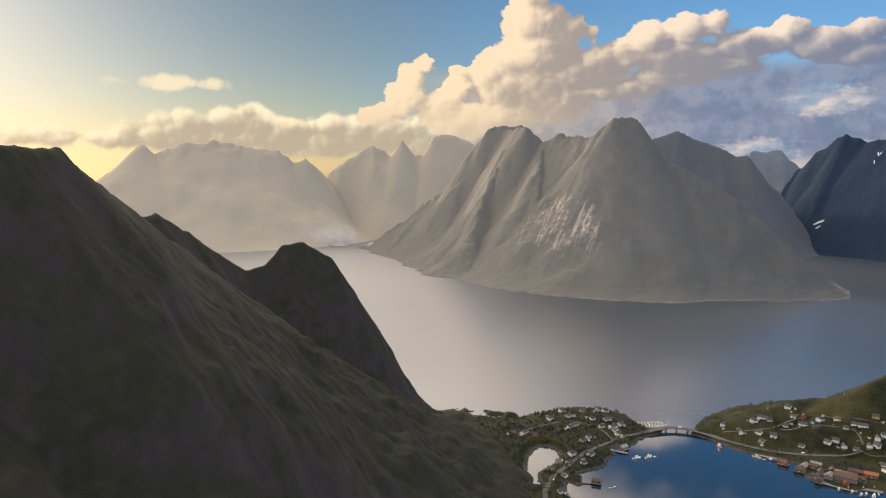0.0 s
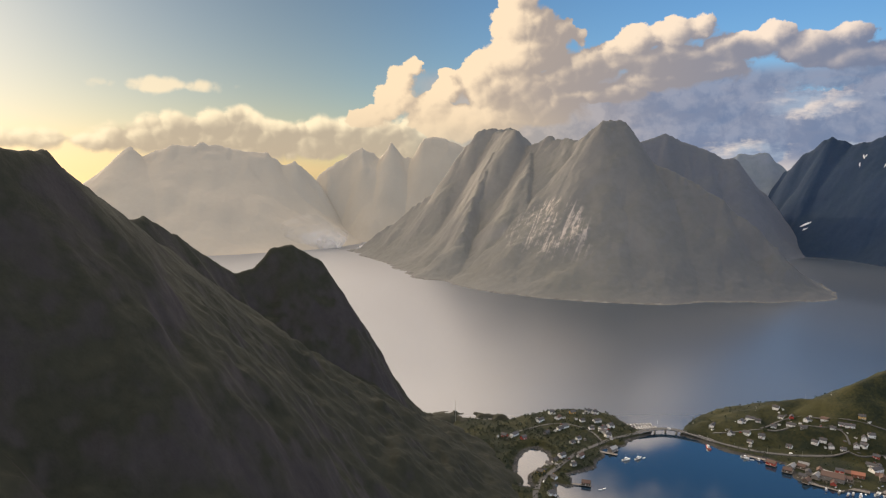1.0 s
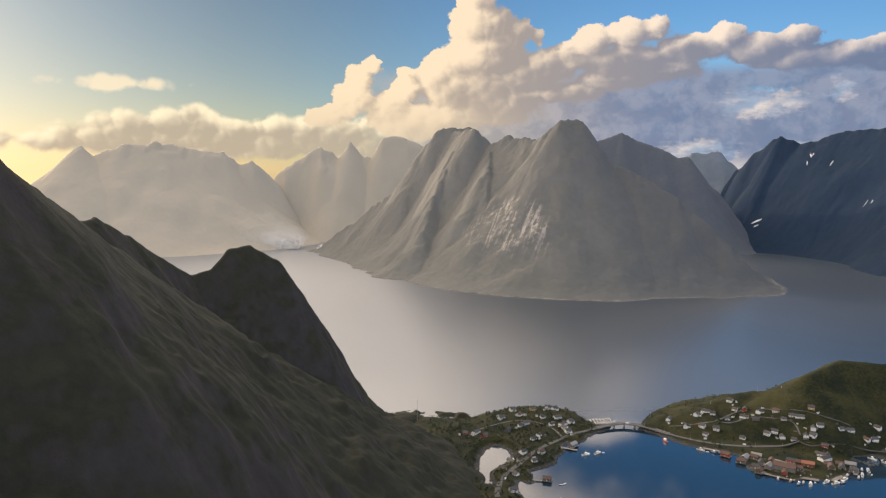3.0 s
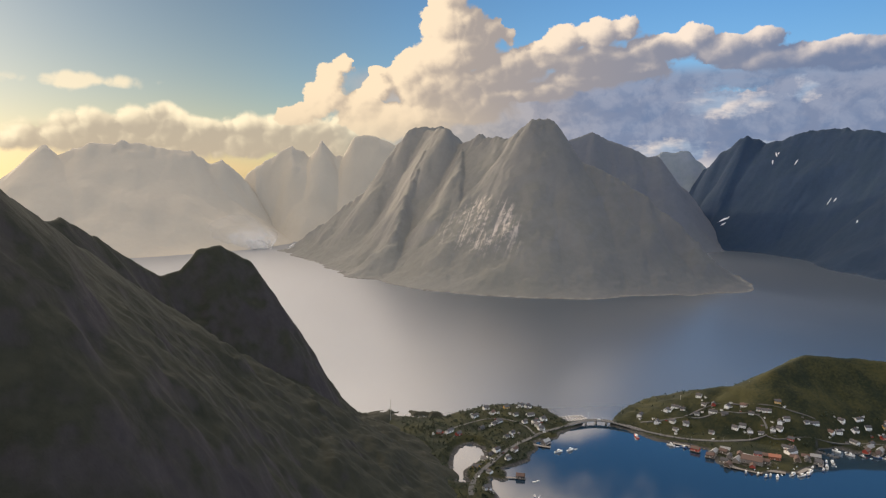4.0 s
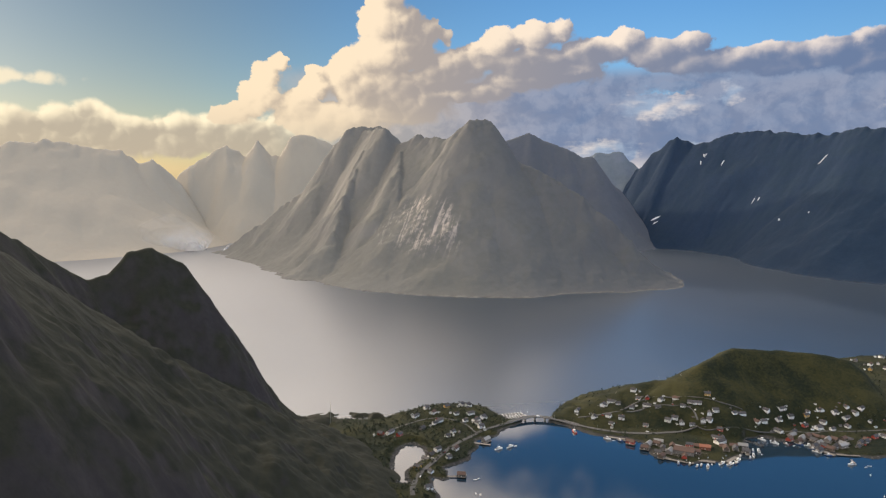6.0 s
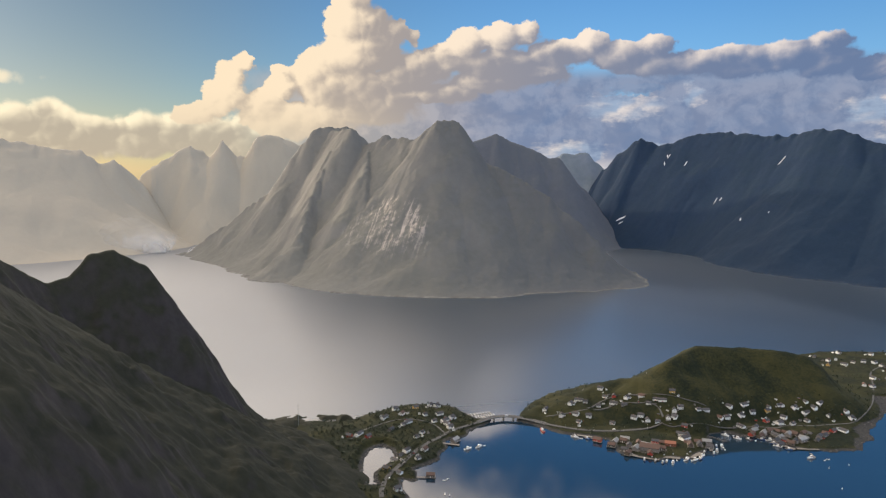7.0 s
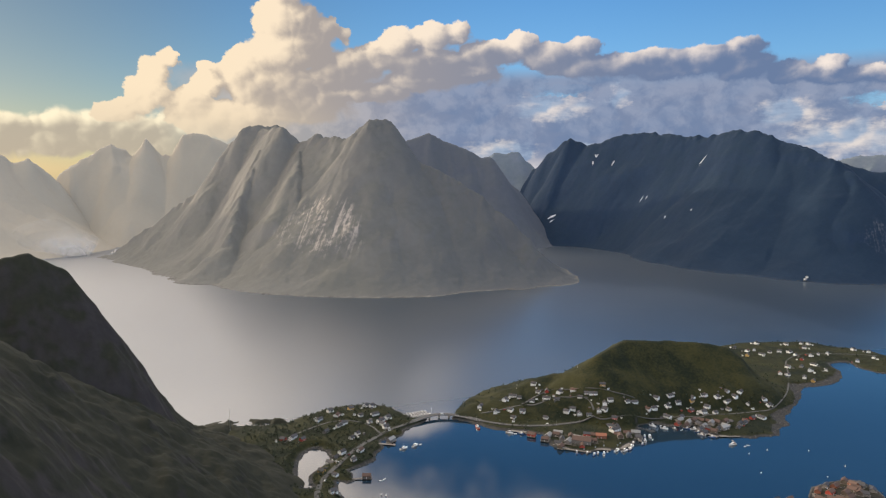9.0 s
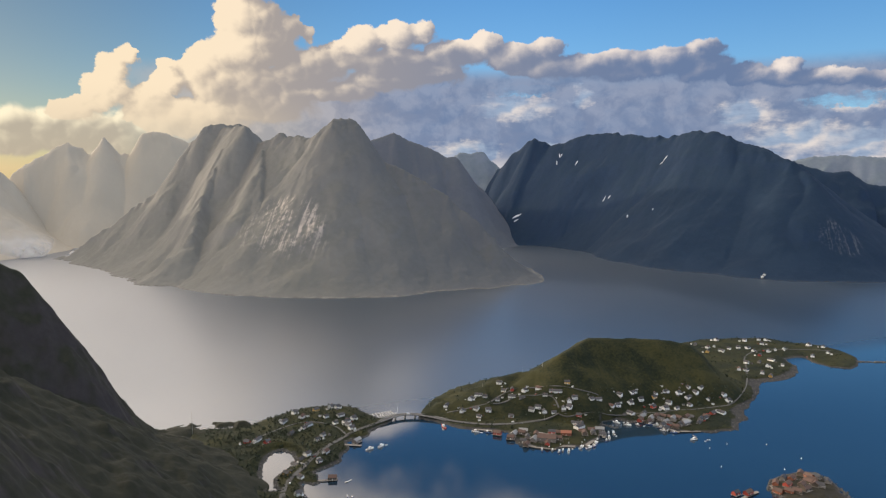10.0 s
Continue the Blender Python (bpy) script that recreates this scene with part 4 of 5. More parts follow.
# ---------------------------------------------------------------- houses
HOMES_WEST = [(119, 1123), (189, 1192), (191, 1135), (214, 1225), (221, 1196), (216, 1152), (226, 1162), (252, 1223), (262, 1187), (282, 1234), (293, 1230),
              (288, 1187), (271, 1156), (291, 1157), (306, 1167), (290, 1140), (292, 1126), (227, 1097), (240, 1114), (149, 1113), (136, 1128), (189, 1037),
              (200, 1041), (229, 1043), (212, 1014), (178, 1021), (159, 989), (176, 973), (163, 920)]
HOMES_SLOPE = [(589, 1158), (523, 1144), (542, 1150), (549, 1137), (477, 1149), (494, 1118), (519, 1111), (538, 1100), (569, 1124), (588, 1137), (601, 1128),
               (592, 1111), (604, 1095), (615, 1107), (639, 1096), (653, 1074), (662, 1066), (685, 1073), (640, 1074), (608, 1066), (620, 1065), (626, 1053),
               (638, 1040), (656, 1037), (670, 1041), (682, 1042), (665, 1032), (572, 1076), (516, 1092), (673, 1013), (659, 1002), (668, 998)]
HOMES_HARBOUR = [(782, 1046), (815, 1049), (712, 1034), (727, 1036), (765, 1028), (796, 1033), (824, 1038), (860, 1042), (882, 1040), (838, 1018), (780, 1009),
                 (802, 1000), (853, 1002), (750, 1027), (927, 1029), (952, 1022), (855, 1038), (886, 1039), (904, 1029), (934, 1016), (917, 1015), (953, 1002),
                 (988, 1002), (991, 991), (876, 1021), (853, 1005), (907, 1000), (872, 994), (916, 951), (935, 949), (887, 938)]
HOMES_FAR = [(1241, 1358), (1323, 1374), (1244, 1319), (1268, 1322), (1253, 1282), (1215, 1287), (1287, 1292), (1313, 1289), (1384, 1339), (1331, 1276),
             (1326, 1254), (1431, 1337), (1437, 1322), (1395, 1293), (1354, 1236), (1382, 1240), (1413, 1242), (1309, 1218), (1300, 1176), (1259, 1172),
             (1251, 1141), (1173, 1146), (1182, 1133), (1202, 1109), (1207, 1091), (1292, 1136), (1226, 1177), (1497, 1244), (1521, 1221), (1478, 1173),
             (1424, 1170)]
CABINS_QUAY = [(540, 1005), (553, 1001), (552, 981), (557, 968), (599, 982), (648, 958), (664, 957), (685, 968), (596, 956), (801, 978), (813, 980),
               (813, 965), (812, 952), (813, 943), (815, 930), (824, 931), (831, 956), (843, 955), (837, 931), (859, 954), (874, 935)]
CABINS_ISLET = [(826, 700), (846, 684), (862, 690), (818, 676), (790, 672), (868, 676), (852, 708), (779, 681), (803, 687), (797, 665), (854, 695), (838, 671), (841, 666), (812, 664), (795, 700), (816, 706), (837, 682)]
KINDS = [
    house("white two-storey timber house with a dark slate roof", "white village houses", 10.0, 7.5, 4.6, 7.6, M_WHITE, M_SLATE, True),
    house("white timber house with a brown tiled roof", "white village houses", 11.5, 8.0, 3.6, 6.6, M_WHITE, M_BROWN),
    house("small white timber house with a dark roof", "white village houses", 8.5, 6.5, 3.2, 5.8, M_WHITE, M_SLATE),
    house("long white timber house with a grey slate roof", "white village houses", 14.0, 8.0, 3.4, 6.0, M_WHITE, M_SLATE),
    house("ochre timber house with a dark slate roof", "coloured village houses", 10.0, 7.5, 3.8, 6.8, M_OCHRE, M_SLATE),
    house("red timber house with a dark slate roof", "coloured village houses", 9.5, 7.0, 3.6, 6.4, M_RED, M_SLATE),
    house("grey weathered timber house with a slate roof", "coloured village houses", 10.5, 7.0, 3.4, 6.2, M_GREY, M_SLATE),
]
rng = random.Random(7)
placed = set()


def settle(kinds, x, y, turn, sink=0.0, level=None):
    """Puts a copy of one of the kinds on the ground; the first use takes the thing itself."""
    ob = kinds
    z = (min(ground(x + dx, y + dy) for dx in (-3, 3) for dy in (-3, 3)) if level is None else level) + sink
    m = pose(x, y, z, 0, 0, turn)
    if ob.name in placed:
        return copy_thing(ob, m)
    placed.add(ob.name)
    ob.matrix_basis = m
    return ob


PICK = [0, 3, 2, 0, 3, 2, 1, 0, 4, 2, 0, 6, 3, 2, 0, 2, 5, 3, 0]
for homes, base in ((HOMES_WEST, 35), (HOMES_SLOPE, -35), (HOMES_HARBOUR, 10), (HOMES_FAR, 30)):
    for i, (x, y) in enumerate(homes):
        turn = base + rng.choice((0, 0, 90, 180)) + rng.uniform(-18, 18)
        settle(KINDS[PICK[(i * 7 + base) % len(PICK)]], x, y, turn)

far_home = house("lone white house on the far shore", "lone far houses", 10.0, 7.5, 4.6, 7.6, M_WHITE, M_TIN)
far_home.matrix_basis = pose(2262, 2112, 6.5, 0, 0, 20)
copy_thing(far_home, pose(2282, 2122, 12.0, 0, 0, 70))

CABINS = [
    cabin("red fishing cabin on posts with a slate roof", "fishing cabins on the quays", 11.0, 7.0, 3.2, 6.0, M_RED, M_SLATE),
    cabin("red fishing cabin on posts with a brown roof", "fishing cabins on the quays", 13.0, 8.0, 3.6, 6.6, M_RED, M_BROWN),
    cabin("grey weathered boathouse on posts with a tin roof", "fishing cabins on the quays", 15.0, 9.0, 3.8, 7.0, M_GREY, M_TIN),
    cabin("dark brown boathouse on posts over the water", "fishing cabins on the quays", 12.0, 8.0, 3.4, 6.4, M_WOOD, M_BROWN),
    cabin("rust-orange fishing cabin on posts with a tin roof", "fishing cabins on the quays", 12.0, 8.0, 3.4, 6.4, M_ORANGE, M_BROWN),
    cabin("grey boathouse on posts with a dark slate roof", "fishing cabins on the quays", 11.0, 7.5, 3.4, 6.4, M_GREY, M_SLATE),
]
for i, (x, y) in enumerate(CABINS_QUAY):
    settle(CABINS[(2, 3, 5, 2, 0, 3, 5, 2, 3)[i % 9]], x, y, (-40 if x < 720 else 25) + rng.uniform(-15, 15) + rng.choice((0, 90)), 0.2)
for i, (x, y) in enumerate(CABINS_ISLET):
    settle(CABINS[(4, 3, 5, 3, 4, 5, 3, 4, 1, 3)[i % 10]], x, y, 20 + rng.uniform(-20, 20) + rng.choice((0, 90)), 0.0)
taken = CABINS_QUAY + [(578, 962), (570, 970), (586, 954), (618, 968), (626, 963), (655, 985), (663, 988)]
spare = random.Random(77)
for i in range(400):
    x, y = spare.choice(CABINS_QUAY)
    x, y = x + spare.uniform(-26, 26), y + spare.uniform(-10, 16)
    if len(taken) < len(CABINS_QUAY) + 7 + 24 and min(math.hypot(x - a, y - b) for a, b in taken) > 13.5 and -0.5 < ground(x, y) < 9.0:
        taken = taken + [(x, y)]
        settle(CABINS[spare.choice((3, 5, 3, 5, 1, 2))], x, y, (-40 if x < 720 else 25) + spare.uniform(-12, 12) + spare.choice((0, 90)), 0.2, spare.uniform(0.6, 0.85))
settle(CABINS[3], 219, 957, -20, 0.0, 0.6)
settle(CABINS[0], 722, 700, 12, 0.0, 0.6)
settle(CABINS[1], 738, 694, 12, 0.0, 0.6)
settle(CABINS[2], 288, 1078, 40, 0.0, 0.6)

hall = house("great weathered wharf hall with a brown roof", "wharf halls", 30.0, 17.0, 5.5, 10.0, M_GREY, M_BROWN)
settle(hall, 578, 962, -38)
packing = house("rust-orange fish hall with a low roof", "wharf halls", 17.0, 10.0, 4.5, 7.5, M_ORANGE, M_ORANGE)
settle(packing, 618, 968, -30)
store = house("white warehouse with a dark slate roof", "wharf halls", 19.0, 11.0, 4.4, 6.8, M_WHITE, M_SLATE)
settle(store, 655, 985, 20)


def quay(label, x, y, turn, length, width, posts):
    ob = thing("timber_quay", label, "quay", "timber quays")
    box_part("deck", (-length / 2, length / 2, -width / 2, width / 2, 1.3, 1.6), M_PLANK, ob, "", 0.04)
    for i in range(posts):
        for side in (-0.44, 0.44):
            px = (i / (posts - 1) - 0.5) * length * 0.96
            part("pile", shape(lambda bm: tube(bm, px, side * width, -4.0, 1.35, 0.2)), M_WOOD, ob)
    ob.matrix_basis = pose(x, y, 0, 0, 0, turn)


for row in ((560, 944, -38, 42, 12, 8), (598, 932, -30, 26, 8, 6), (640, 930, 30, 30, 7, 6), (680, 950, 60, 26, 6, 6), (505, 1046, -35, 26, 6, 6), (278, 1068, -30, 30, 6, 6), (205, 958, -15, 20, 4, 5),
            (800, 930, -70, 40, 7, 7), (828, 908, -20, 34, 6, 7), (816, 884, 70, 18, 3, 4), (782, 690, 60, 26, 5, 5), (735, 690, 12, 44, 5, 7)):
    quay("weathered timber quay on piles along the harbour", *row)

# ---------------------------------------------------------------- boats
boat_white = fishing_boat("white fishing boat moored in the harbour", 14.0, M_HULL, "moored boats")
boat_red = fishing_boat("red-hulled fishing boat moored by the bridge", 16.0, M_HULL_RED, "moored boats")
boat_blue = fishing_boat("blue-hulled fishing boat moored at the quay", 12.0, M_HULL_BLUE, "moored boats")
boat_red.matrix_basis = pose(446, 1088, 0, 0, 0, 95)
boat_white.matrix_basis = pose(300, 1043, 0, 0, 0, 15)
boat_blue.matrix_basis = pose(505, 1036, 0, 0, 0, -60)
boat_grey = fishing_boat("weathered grey fishing boat moored at the wharf", 11.0, M_GREY, "moored boats")
boat_grey.matrix_basis = pose(583, 921, 0, 0, 0, 50)
for x, y, turn in ((660, 938, 35), (764, 968, -80), (568, 928, 45)):
    copy_thing(boat_grey, pose(x, y, 0, 0, 0, turn))
for x, y, turn in ((320, 1047, 30), (488, 1047, -50), (617, 920, 25), (648, 926, 20), (737, 992, -70), (808, 878, 175), (795, 955, -20)):
    copy_thing(boat_white, pose(x, y, 0, 0, 0, turn))
for x, y, turn in ((694, 955, 60), (792, 942, -30), (515, 1030, -40)):
    copy_thing(boat_blue, pose(x, y, 0, 0, 0, turn))
dinghy = skiff("small white open boat with an outboard motor", "small open boats")
dinghy.matrix_basis = pose(330, 1050, 0, 0, 0, 20)
for x, y, turn in ((236, 942, -10), (242, 945, 30), (226, 900, 80), (232, 896, 60), (822, 866, 10), (830, 868, 150), (601, 922, 70), (750, 988, 20), (699, 940, 45), (186, 962, 100), (265, 1060, 40), (496, 1040, -20), (772, 960, 15)):
    copy_thing(dinghy, pose(x, y, 0, 0, 0, turn))

for (x0, y0), (x1, y1) in (((340, 1192), (388, 1196)), ((352, 1179), (392, 1181))):
    turn = math.degrees(math.atan2(y1 - y0, x1 - x0))
    length = math.hypot(x1 - x0, y1 - y0)
    pontoon = thing("marina_pontoon", "narrow pale floating pontoon with mooring fingers", "pontoon", "marina pontoons")
    box_part("walkway", (-length / 2, length / 2, -1.0, 1.0, 0.1, 0.7), M_CONCRETE, pontoon, "", 0.05)
    for i in range(8):
        box_part("finger", ((i / 8 - 0.47) * length, (i / 8 - 0.47) * length + 0.7, -6.5, 6.5, 0.15, 0.55), M_PLANK, pontoon)
    pontoon.matrix_basis = pose((x0 + x1) / 2, (y0 + y1) / 2, 0, 0, 0, turn)
    for i in range(8):
        for side in (-1, 1):
            t = i / 8 + 0.09
            copy_thing(dinghy, pose(x0 + (x1 - x0) * t, y0 + (y1 - y0) * t + side * 4.2, 0, 0, 0, 90 * side + rng.uniform(-6, 6)))

buoy = thing("mooring_buoy", "small pale mooring buoy afloat on the water", "buoy", "mooring buoys")
part("float", shape(lambda bm: [bmesh.ops.create_uvsphere(bm, u_segments=12, v_segments=8, radius=0.9)]), M_BUOY, buoy)
part("staff", shape(lambda bm: tube(bm, 0, 0, 0.7, 2.4, 0.12)), M_BUOY, buoy)
buoy.matrix_basis = pose(807, 841, 0.2)
for x, y in ((845, 843), (904, 818), (909, 755), (772, 779), (853, 736)):
    copy_thing(buoy, pose(x, y, 0.2))

# a slim radio mast on the headland, and smaller poles
mast = thing("radio_mast", "tall slim steel mast on the headland", "mast")
part("pole", shape(lambda bm: tube(bm, 0, 0, -6, 32, 0.40, 0.2)), M_STEEL, mast)
for z in (20, 26, 31):
    box_part("crossbar", (-0.9, 0.9, -0.08, 0.08, z, z + 0.18), M_STEEL, mast)
mast.matrix_basis = pose(40, 1203, 12.0)
pole = thing("flag_pole", "white flag pole beside the houses", "pole", "flag poles")
part("pole", shape(lambda bm: tube(bm, 0, 0, -1, 9, 0.12, 0.07)), M_WHITE, pole)
part("knob", shape(lambda bm: [bmesh.ops.create_uvsphere(bm, u_segments=8, v_segments=6, radius=0.2, matrix=Matrix.Translation((0, 0, 9.1)))]), M_WHITE, pole)
for i, (x, y) in enumerate(((247, 1232), (560, 1170), (640, 1160), (396, 1190), (672, 1140), (452, 1172))):
    m = pose(x, y, ground(x, y))
    if i == 0:
        pole.matrix_basis = m
    else:
        copy_thing(pole, m)

# ---------------------------------------------------------------- snow on the eastern wall
wall_crests, wall_gully, wall_relief, wall_seed, wall_power = MOUNTAINS[6]


def snow_patch(x, y, long, wide, turn, seed):
    """A patch of old snow lying on the slope: a thin drift with a ragged edge."""
    a, b = np.meshgrid(np.linspace(-1, 1, 22), np.linspace(-1, 1, 22))
    c, s = math.cos(radians(turn)), math.sin(radians(turn))
    X, Y = x + a * long * c - b * wide * s, y + a * long * s + b * wide * c
    edge = 0.85 - np.hypot(a, b) + 0.45 * fractal(a * 2.4 + seed, b * 2.4, 3, seed)
    Z = massif(X, Y, wall_crests, wall_gully, wall_relief, wall_seed, wall_power, 160.0) + np.clip(edge * 6, -3.0, 3.0)
    tagged(sheet("snow_patch", X, Y, Z, edge > 0, M_SNOW), "ragged patch of old snow on the rock", "snow", "snow patches")


for i, row in enumerate(((2321, 3773, 16, 3.5, 70), (2291, 3755, 11, 3, 60), (2330, 3765, 8, 3, 20), (2358, 3638, 16, 4, 20), (2339, 3319, 16, 3, 15), (2350, 3290, 9, 4, 10), (2025, 3766, 32, 6, -28),
                         (2010, 3745, 18, 4, -28), (2295, 3048, 11, 5, 60), (2558, 3094, 22, 3, 150), (2339, 2900, 5, 3, 20))):
    snow_patch(*row, 200 + i)


# ---------------------------------------------------------------- shrubs and shore stones
def scatter(name, label, category, mat, count, seed, make):
    bm = bmesh.new()
    r = random.Random(seed)
    made = 0
    verts, faces = [], []
    while made < count:
        x, y = (r.uniform(60, 350), r.uniform(880, 1270)) if r.random() < 0.5 else (r.uniform(430, 1520), r.uniform(880, 1380))
        z = ground(x, y)
        if make(r, x, y, z, verts, faces):
            made += 1
    bm.free()
    mesh = bpy.data.meshes.new(name)
    mesh.from_pydata(verts, [], faces)
    mesh.materials.append(mat)
    tagged(new(name, mesh), label, category, kind="stuff")


def shrub(r, x, y, z, verts, faces):
    if z < 2.0 or z > 45:
        return False
    size = r.uniform(0.8, 2.6)
    for _ in range(26):
        a, h = r.uniform(0, math.tau), r.uniform(0, 1) ** 0.8
        d = size * math.sqrt(r.random()) * (1.15 - 0.75 * h)
        c = Vector((x + d * math.cos(a), y + d * math.sin(a), z + h * size * 1.5))
        k = len(verts)
        for _ in range(4):
            verts.append(c + Vector((r.uniform(-1, 1), r.uniform(-1, 1), r.uniform(-0.8, 0.8))) * size * 0.42)
        faces.extend(((k, k + 1, k + 2), (k, k + 2, k + 3), (k + 1, k + 3, k + 2)))
    return True


def boulder(r, x, y, z, verts, faces):
    if not 0.02 < z < 1.6:
        return False
    size = r.uniform(0.6, 2.2)
    k = len(verts)
    ring = [(math.cos(a), math.sin(a)) for a in (0.2, 1.4, 2.5, 3.7, 5.1)]
    for c, s in ring:
        verts.append(Vector((x + c * size * r.uniform(0.8, 1.3), y + s * size * r.uniform(0.8, 1.3), z - 0.5)))
    for c, s in ring:
        verts.append(Vector((x + c * size * r.uniform(0.4, 0.8), y + s * size * r.uniform(0.4, 0.8), z + size * r.uniform(0.35, 0.7))))
    for i in range(5):
        faces.append((k + i, k + (i + 1) % 5, k + 5 + (i + 1) % 5, k + 5 + i))
    faces.append((k + 5, k + 6, k + 7, k + 8, k + 9))
    return True


scatter("shrubs", "dark green shrubs scattered between the houses", "shrubs", M_LEAF, 2600, 5, shrub)
scatter("shore_stones", "grey boulders strewn along the tide line", "stones", M_BOULDER, 700, 6, boulder)

# ---------------------------------------------------------------- breakwater, stone walls and the mist at the fjord's head


def rubble(name, label, line, width, height, seed):
    """A bank of tipped stones along a line in the water."""
    r = random.Random(seed)
    verts, faces = [], []
    for (ax, ay), (bx, by) in zip(line, line[1:]):
        for _ in range(int(math.hypot(bx - ax, by - ay) * 1.6)):
            t, off = r.random(), r.gauss(0, width * 0.28)
            boulder(r, ax + (bx - ax) * t + off, ay + (by - ay) * t + off * 0.6, 0.4 + max(0.0, height - abs(off) * 0.7) * r.random(), verts, faces)
    mesh = bpy.data.meshes.new(name)
    mesh.from_pydata(verts, [], faces)
    mesh.materials.append(M_BOULDER)
    tagged(new(name, mesh), label, "breakwater", kind="stuff")


rubble("breakwater", "low dark rubble breakwater running out from the spit", [(1490, 1108), (1545, 1082), (1640, 1045), (1800, 985)], 7.0, 2.0, 12)
rubble("harbour_mole", "short rubble mole sheltering the quays", [(700, 1000), (716, 985), (722, 968)], 5.0, 1.6, 13)


def mist_material():
    mat, n, shader, place, _ = material("low_mist")
    out = n.tree.nodes["Material Output"]
    clear = n.add("ShaderNodeBsdfTransparent").outputs[0]
    veil = n.add("ShaderNodeBsdfDiffuse", {0: (0.85, 0.85, 0.85, 1)}).outputs[0]
    through_it = n.add("ShaderNodeBsdfTranslucent", {0: (0.85, 0.85, 0.85, 1)}).outputs[0]
    white = n.add("ShaderNodeMixShader", {0: 0.5, 1: veil, 2: through_it}).outputs[0]
    px, py, pz = n.split(place)
    thin = n.math("MULTIPLY", n.step(n.noise(place, 0.011, 5.0, 0.6), 0.25, 0.75, 0.12, 0.42), n.step(pz, 5.0, 130.0, 1.0, 0.2))
    n.tree.links.new(n.add("ShaderNodeMixShader", {0: thin, 1: clear, 2: white}).outputs[0], out.inputs[0])
    return mat


M_MIST = mist_material()


def mist(name, label, x, y, long, wide, tall, lumps, seed):
    r = random.Random(seed)
    bm = bmesh.new()
    for i in range(lumps):
        s = 1.0 - i * 0.22
        made = bmesh.ops.create_icosphere(bm, subdivisions=4, radius=1.0)["verts"]
        cx, cy = r.uniform(-0.16, 0.16) * long, r.uniform(-0.2, 0.2) * wide
        for v in made:
            k = 1 + 0.30 * noise.fractal(v.co * 1.7 + Vector((cx, cy, seed)), 1.0, 2.0, 4)
            v.co = Vector((cx + v.co.x * k * long * 0.5 * s, cy + v.co.y * k * wide * 0.5 * s, 6 + v.co.z * k * tall * s))
    mesh = bpy.data.meshes.new(name)
    bm.to_mesh(mesh)
    bm.free()
    mesh.materials.append(M_MIST)
    mesh.polygons.foreach_set("use_smooth", np.ones(len(mesh.polygons), bool))
    tagged(new(name, mesh), label, "mist", kind="stuff").location = (x, y, 0)


mist("mist_bank", "thin white mist lying on the water at the fjord head", -690, 4080, 420, 160, 150, 3, 3)
mist("mist_wisp", "faint wisp of mist on the water by the headland", -360, 3980, 130, 60, 30, 2, 4)
ring = SHORE_ISLET + SHORE_ISLET[:1]
rubble("islet_stones", "rough brown rocks around the islet", ring, 10.0, 2.0, 14)


def drying_rack(label):
    """An A-frame rack of raw poles for drying fish."""
    ob = thing("drying_rack", label, "rack", "fish drying racks")
    for x in (-6, -2, 2, 6):
        for side in (-1, 1):
            leg = part("pole", shape(lambda bm: tube(bm, 0, 0, 0, 5.2, 0.09, 0.07)), M_WOOD, ob)
            leg.matrix_basis = pose(x, side * 2.4, -0.2, side * 27, 0, 0)
    for z, y in ((4.4, 0.0), (3.2, 0.7), (3.2, -0.7), (2.0, 1.3), (2.0, -1.3)):
        bar = part("crossbar", shape(lambda bm: tube(bm, 0, 0, -7, 7, 0.07)), M_PLANK, ob)
        bar.matrix_basis = pose(0, y, z, 0, 90, 0)
    return ob


rack = drying_rack("weathered timber fish rack standing on the wharf")
for i, (x, y, turn) in enumerate(((556, 955, -38), (563, 948, -38), (592, 945, -30), (604, 950, -30), (846, 678, 30), (832, 690, 30), (560, 990, 20), (640, 950, 40))):
    m = pose(x, y, ground(x, y), 0, 0, turn)
    if i == 0:
        rack.matrix_basis = m
    else:
        copy_thing(rack, m)

crate = thing("fish_crates", "stack of pale fish crates on the quay", "crates", "crate stacks")
for i, (x, y, z) in enumerate(((0, 0, 0), (1.3, 0, 0), (0, 1.0, 0), (1.3, 1.0, 0), (0.2, 0.3, 0.8), (1.4, 0.6, 0.8))):
    box_part("crate", (x - 0.6, x + 0.6, y - 0.45, y + 0.45, z, z + 0.75), (M_HULL, M_TIN, M_HULL_BLUE)[i % 3], crate, "", 0.04)
for i, (x, y, turn) in enumerate(((590, 940, 10), (606, 940, 40), (628, 934, 70), (568, 938, 20), (636, 940, 0), (660, 975, 30), (672, 968, 80), (815, 940, 10), (846, 930, 50), (800, 690, 20), (812, 700, 60))):
    m = pose(x, y, ground(x, y), 0, 0, turn)
    if i == 0:
        crate.matrix_basis = m
    else:
        copy_thing(crate, m)

for x, y, turn in ((553, 935, 60), (575, 919, 40), (590, 915, 55), (628, 915, 10), (640, 917, 25), (672, 930, 50), (683, 938, 60), (702, 952, 70), (748, 975, -60), (784, 962, -45), (790, 930, -60), (798, 915, -50)):
    copy_thing(boat_white if (x + y) % 3 else boat_blue, pose(x, y, 0, 0, 0, turn))


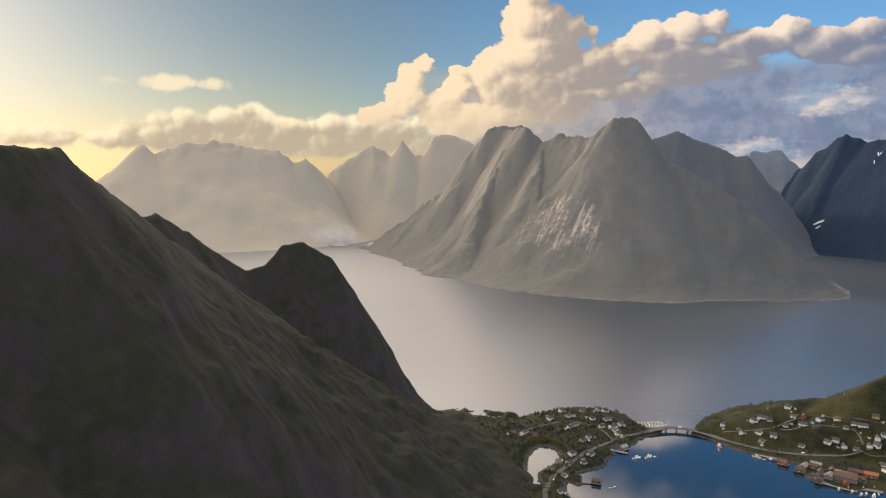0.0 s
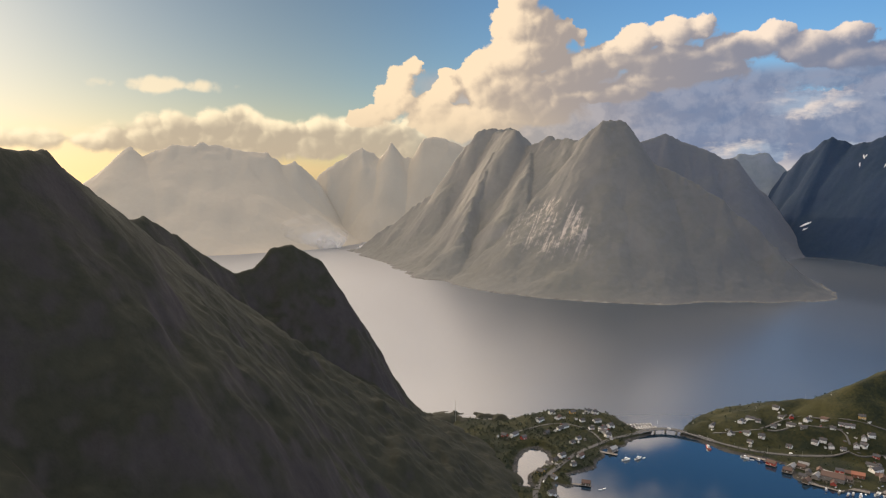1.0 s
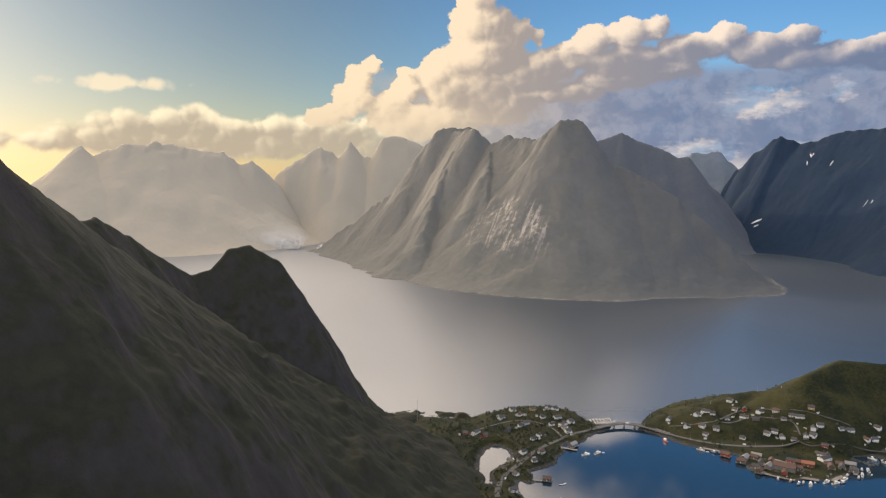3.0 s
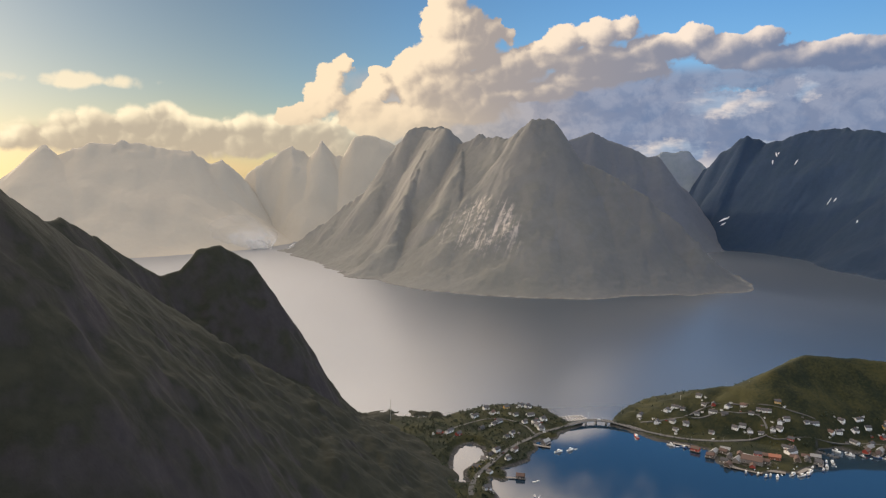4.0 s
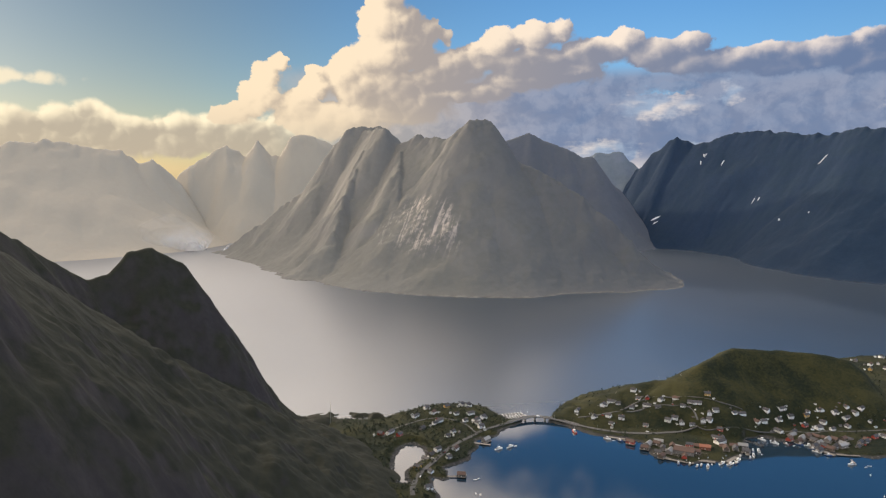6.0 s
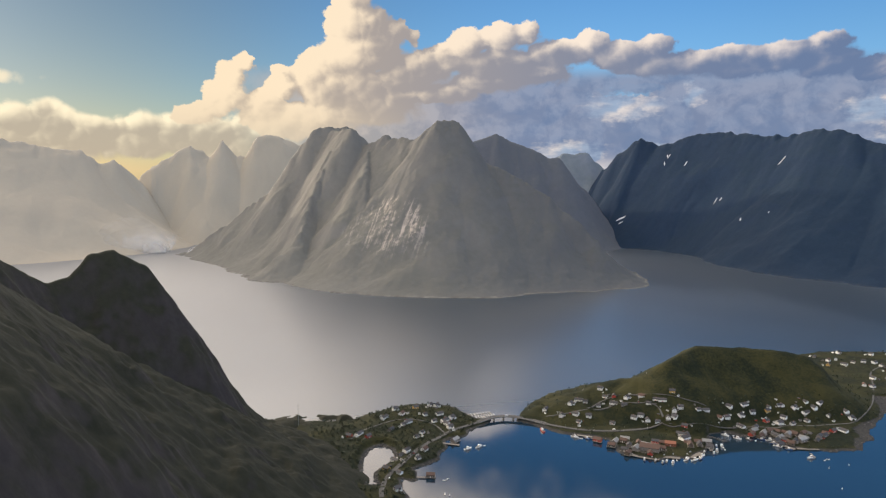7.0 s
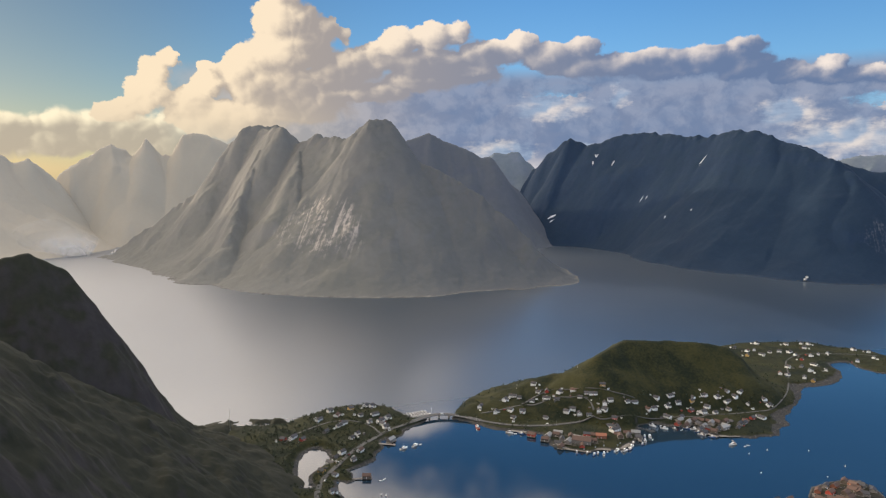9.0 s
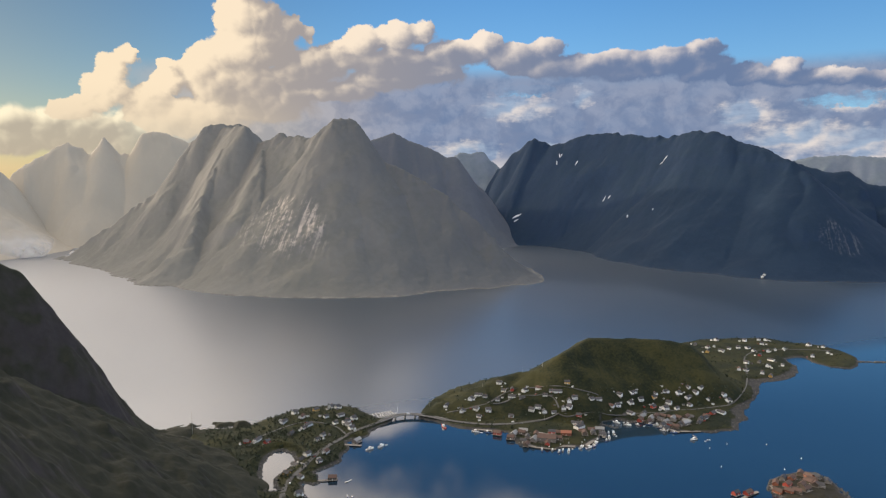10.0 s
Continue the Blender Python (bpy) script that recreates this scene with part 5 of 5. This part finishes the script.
# ---------------------------------------------------------------- sheds and parked cars among the houses
def shed(label, mat, roof_mat):
    ob = thing("garden_shed", label, "shed", "garden sheds")
    part("wall", shape(lambda bm: gable(bm, 4.6, 3.4, 2.3, 3.4)), mat, ob)
    part("roof", shape(lambda bm: pitched_roof(bm, 4.6, 3.4, 2.3, 3.4, 0.25, 0.14)), roof_mat, ob)
    box_part("door", (-0.5, 0.5, -1.75, -1.66, 0.0, 1.95), M_PLANK, ob)
    box_part("foundation", (-2.25, 2.25, -1.65, 1.65, -2.0, 0.05), M_STONE, ob)
    return ob


def car(label, mat):
    ob = thing("car", label, "car", "parked cars")

    def body(bm):
        made = box(bm, -2.15, 2.15, -0.88, 0.88, 0.32, 0.95)
        bmesh.ops.bevel(bm, geom=bm.edges[:], offset=0.12, segments=2, affect="EDGES")

    def top(bm):
        for v in box(bm, -1.5, 0.9, -0.8, 0.8, 0.9, 1.48):
            if v.co.z > 1.2:
                v.co.x *= 0.72
                v.co.y *= 0.82
    part("body", shape(body), mat, ob)
    part("cabin", shape(top), M_GLASS, ob, "dark glazed cabin")
    for x in (-1.35, 1.35):
        for y in (-0.82, 0.82):
            wheel = part("wheel", shape(lambda bm: tube(bm, 0, 0, -0.1, 0.1, 0.33, None, 12)), M_RUBBER, ob)
            wheel.matrix_basis = pose(x, y, 0.33, 90)
            part("rim", shape(lambda bm: tube(bm, 0, 0, -0.11, 0.11, 0.19, None, 8)), M_STEEL, wheel)
    return ob


SHEDS = [shed("small white garden shed with a tin roof", M_WHITE, M_TIN), shed("small red garden shed with a dark roof", M_RED, M_SLATE), shed("small grey timber shed with a slate roof", M_GREY, M_SLATE)]
CARS = [car("white car parked beside a house", M_HULL), car("dark blue car parked beside a house", M_HULL_BLUE), car("red car parked beside a house", M_HULL_RED), car("grey car parked beside a house", M_TIN)]
for group_no, homes in enumerate((HOMES_WEST, HOMES_SLOPE, HOMES_HARBOUR, HOMES_FAR)):
    for i, (x, y) in enumerate(homes):
        a = rng.uniform(0, math.tau)
        if i % 4 != 3:
            px, py = x + 11 * math.cos(a), y + 11 * math.sin(a)
            if ground(px, py) > 2.0:
                settle(SHEDS[(0, 2, 0, 1)[(i // 2) % 4]], px, py, rng.uniform(0, 180))
        if i % 3 == 1:
            px, py = x + 9 * math.cos(a + 2.2), y + 9 * math.sin(a + 2.2)
            if ground(px, py) > 2.0:
                settle(CARS[(0, 3, 1, 0, 2)[(i // 3) % 5]], px, py, rng.uniform(0, 180), 0.15)
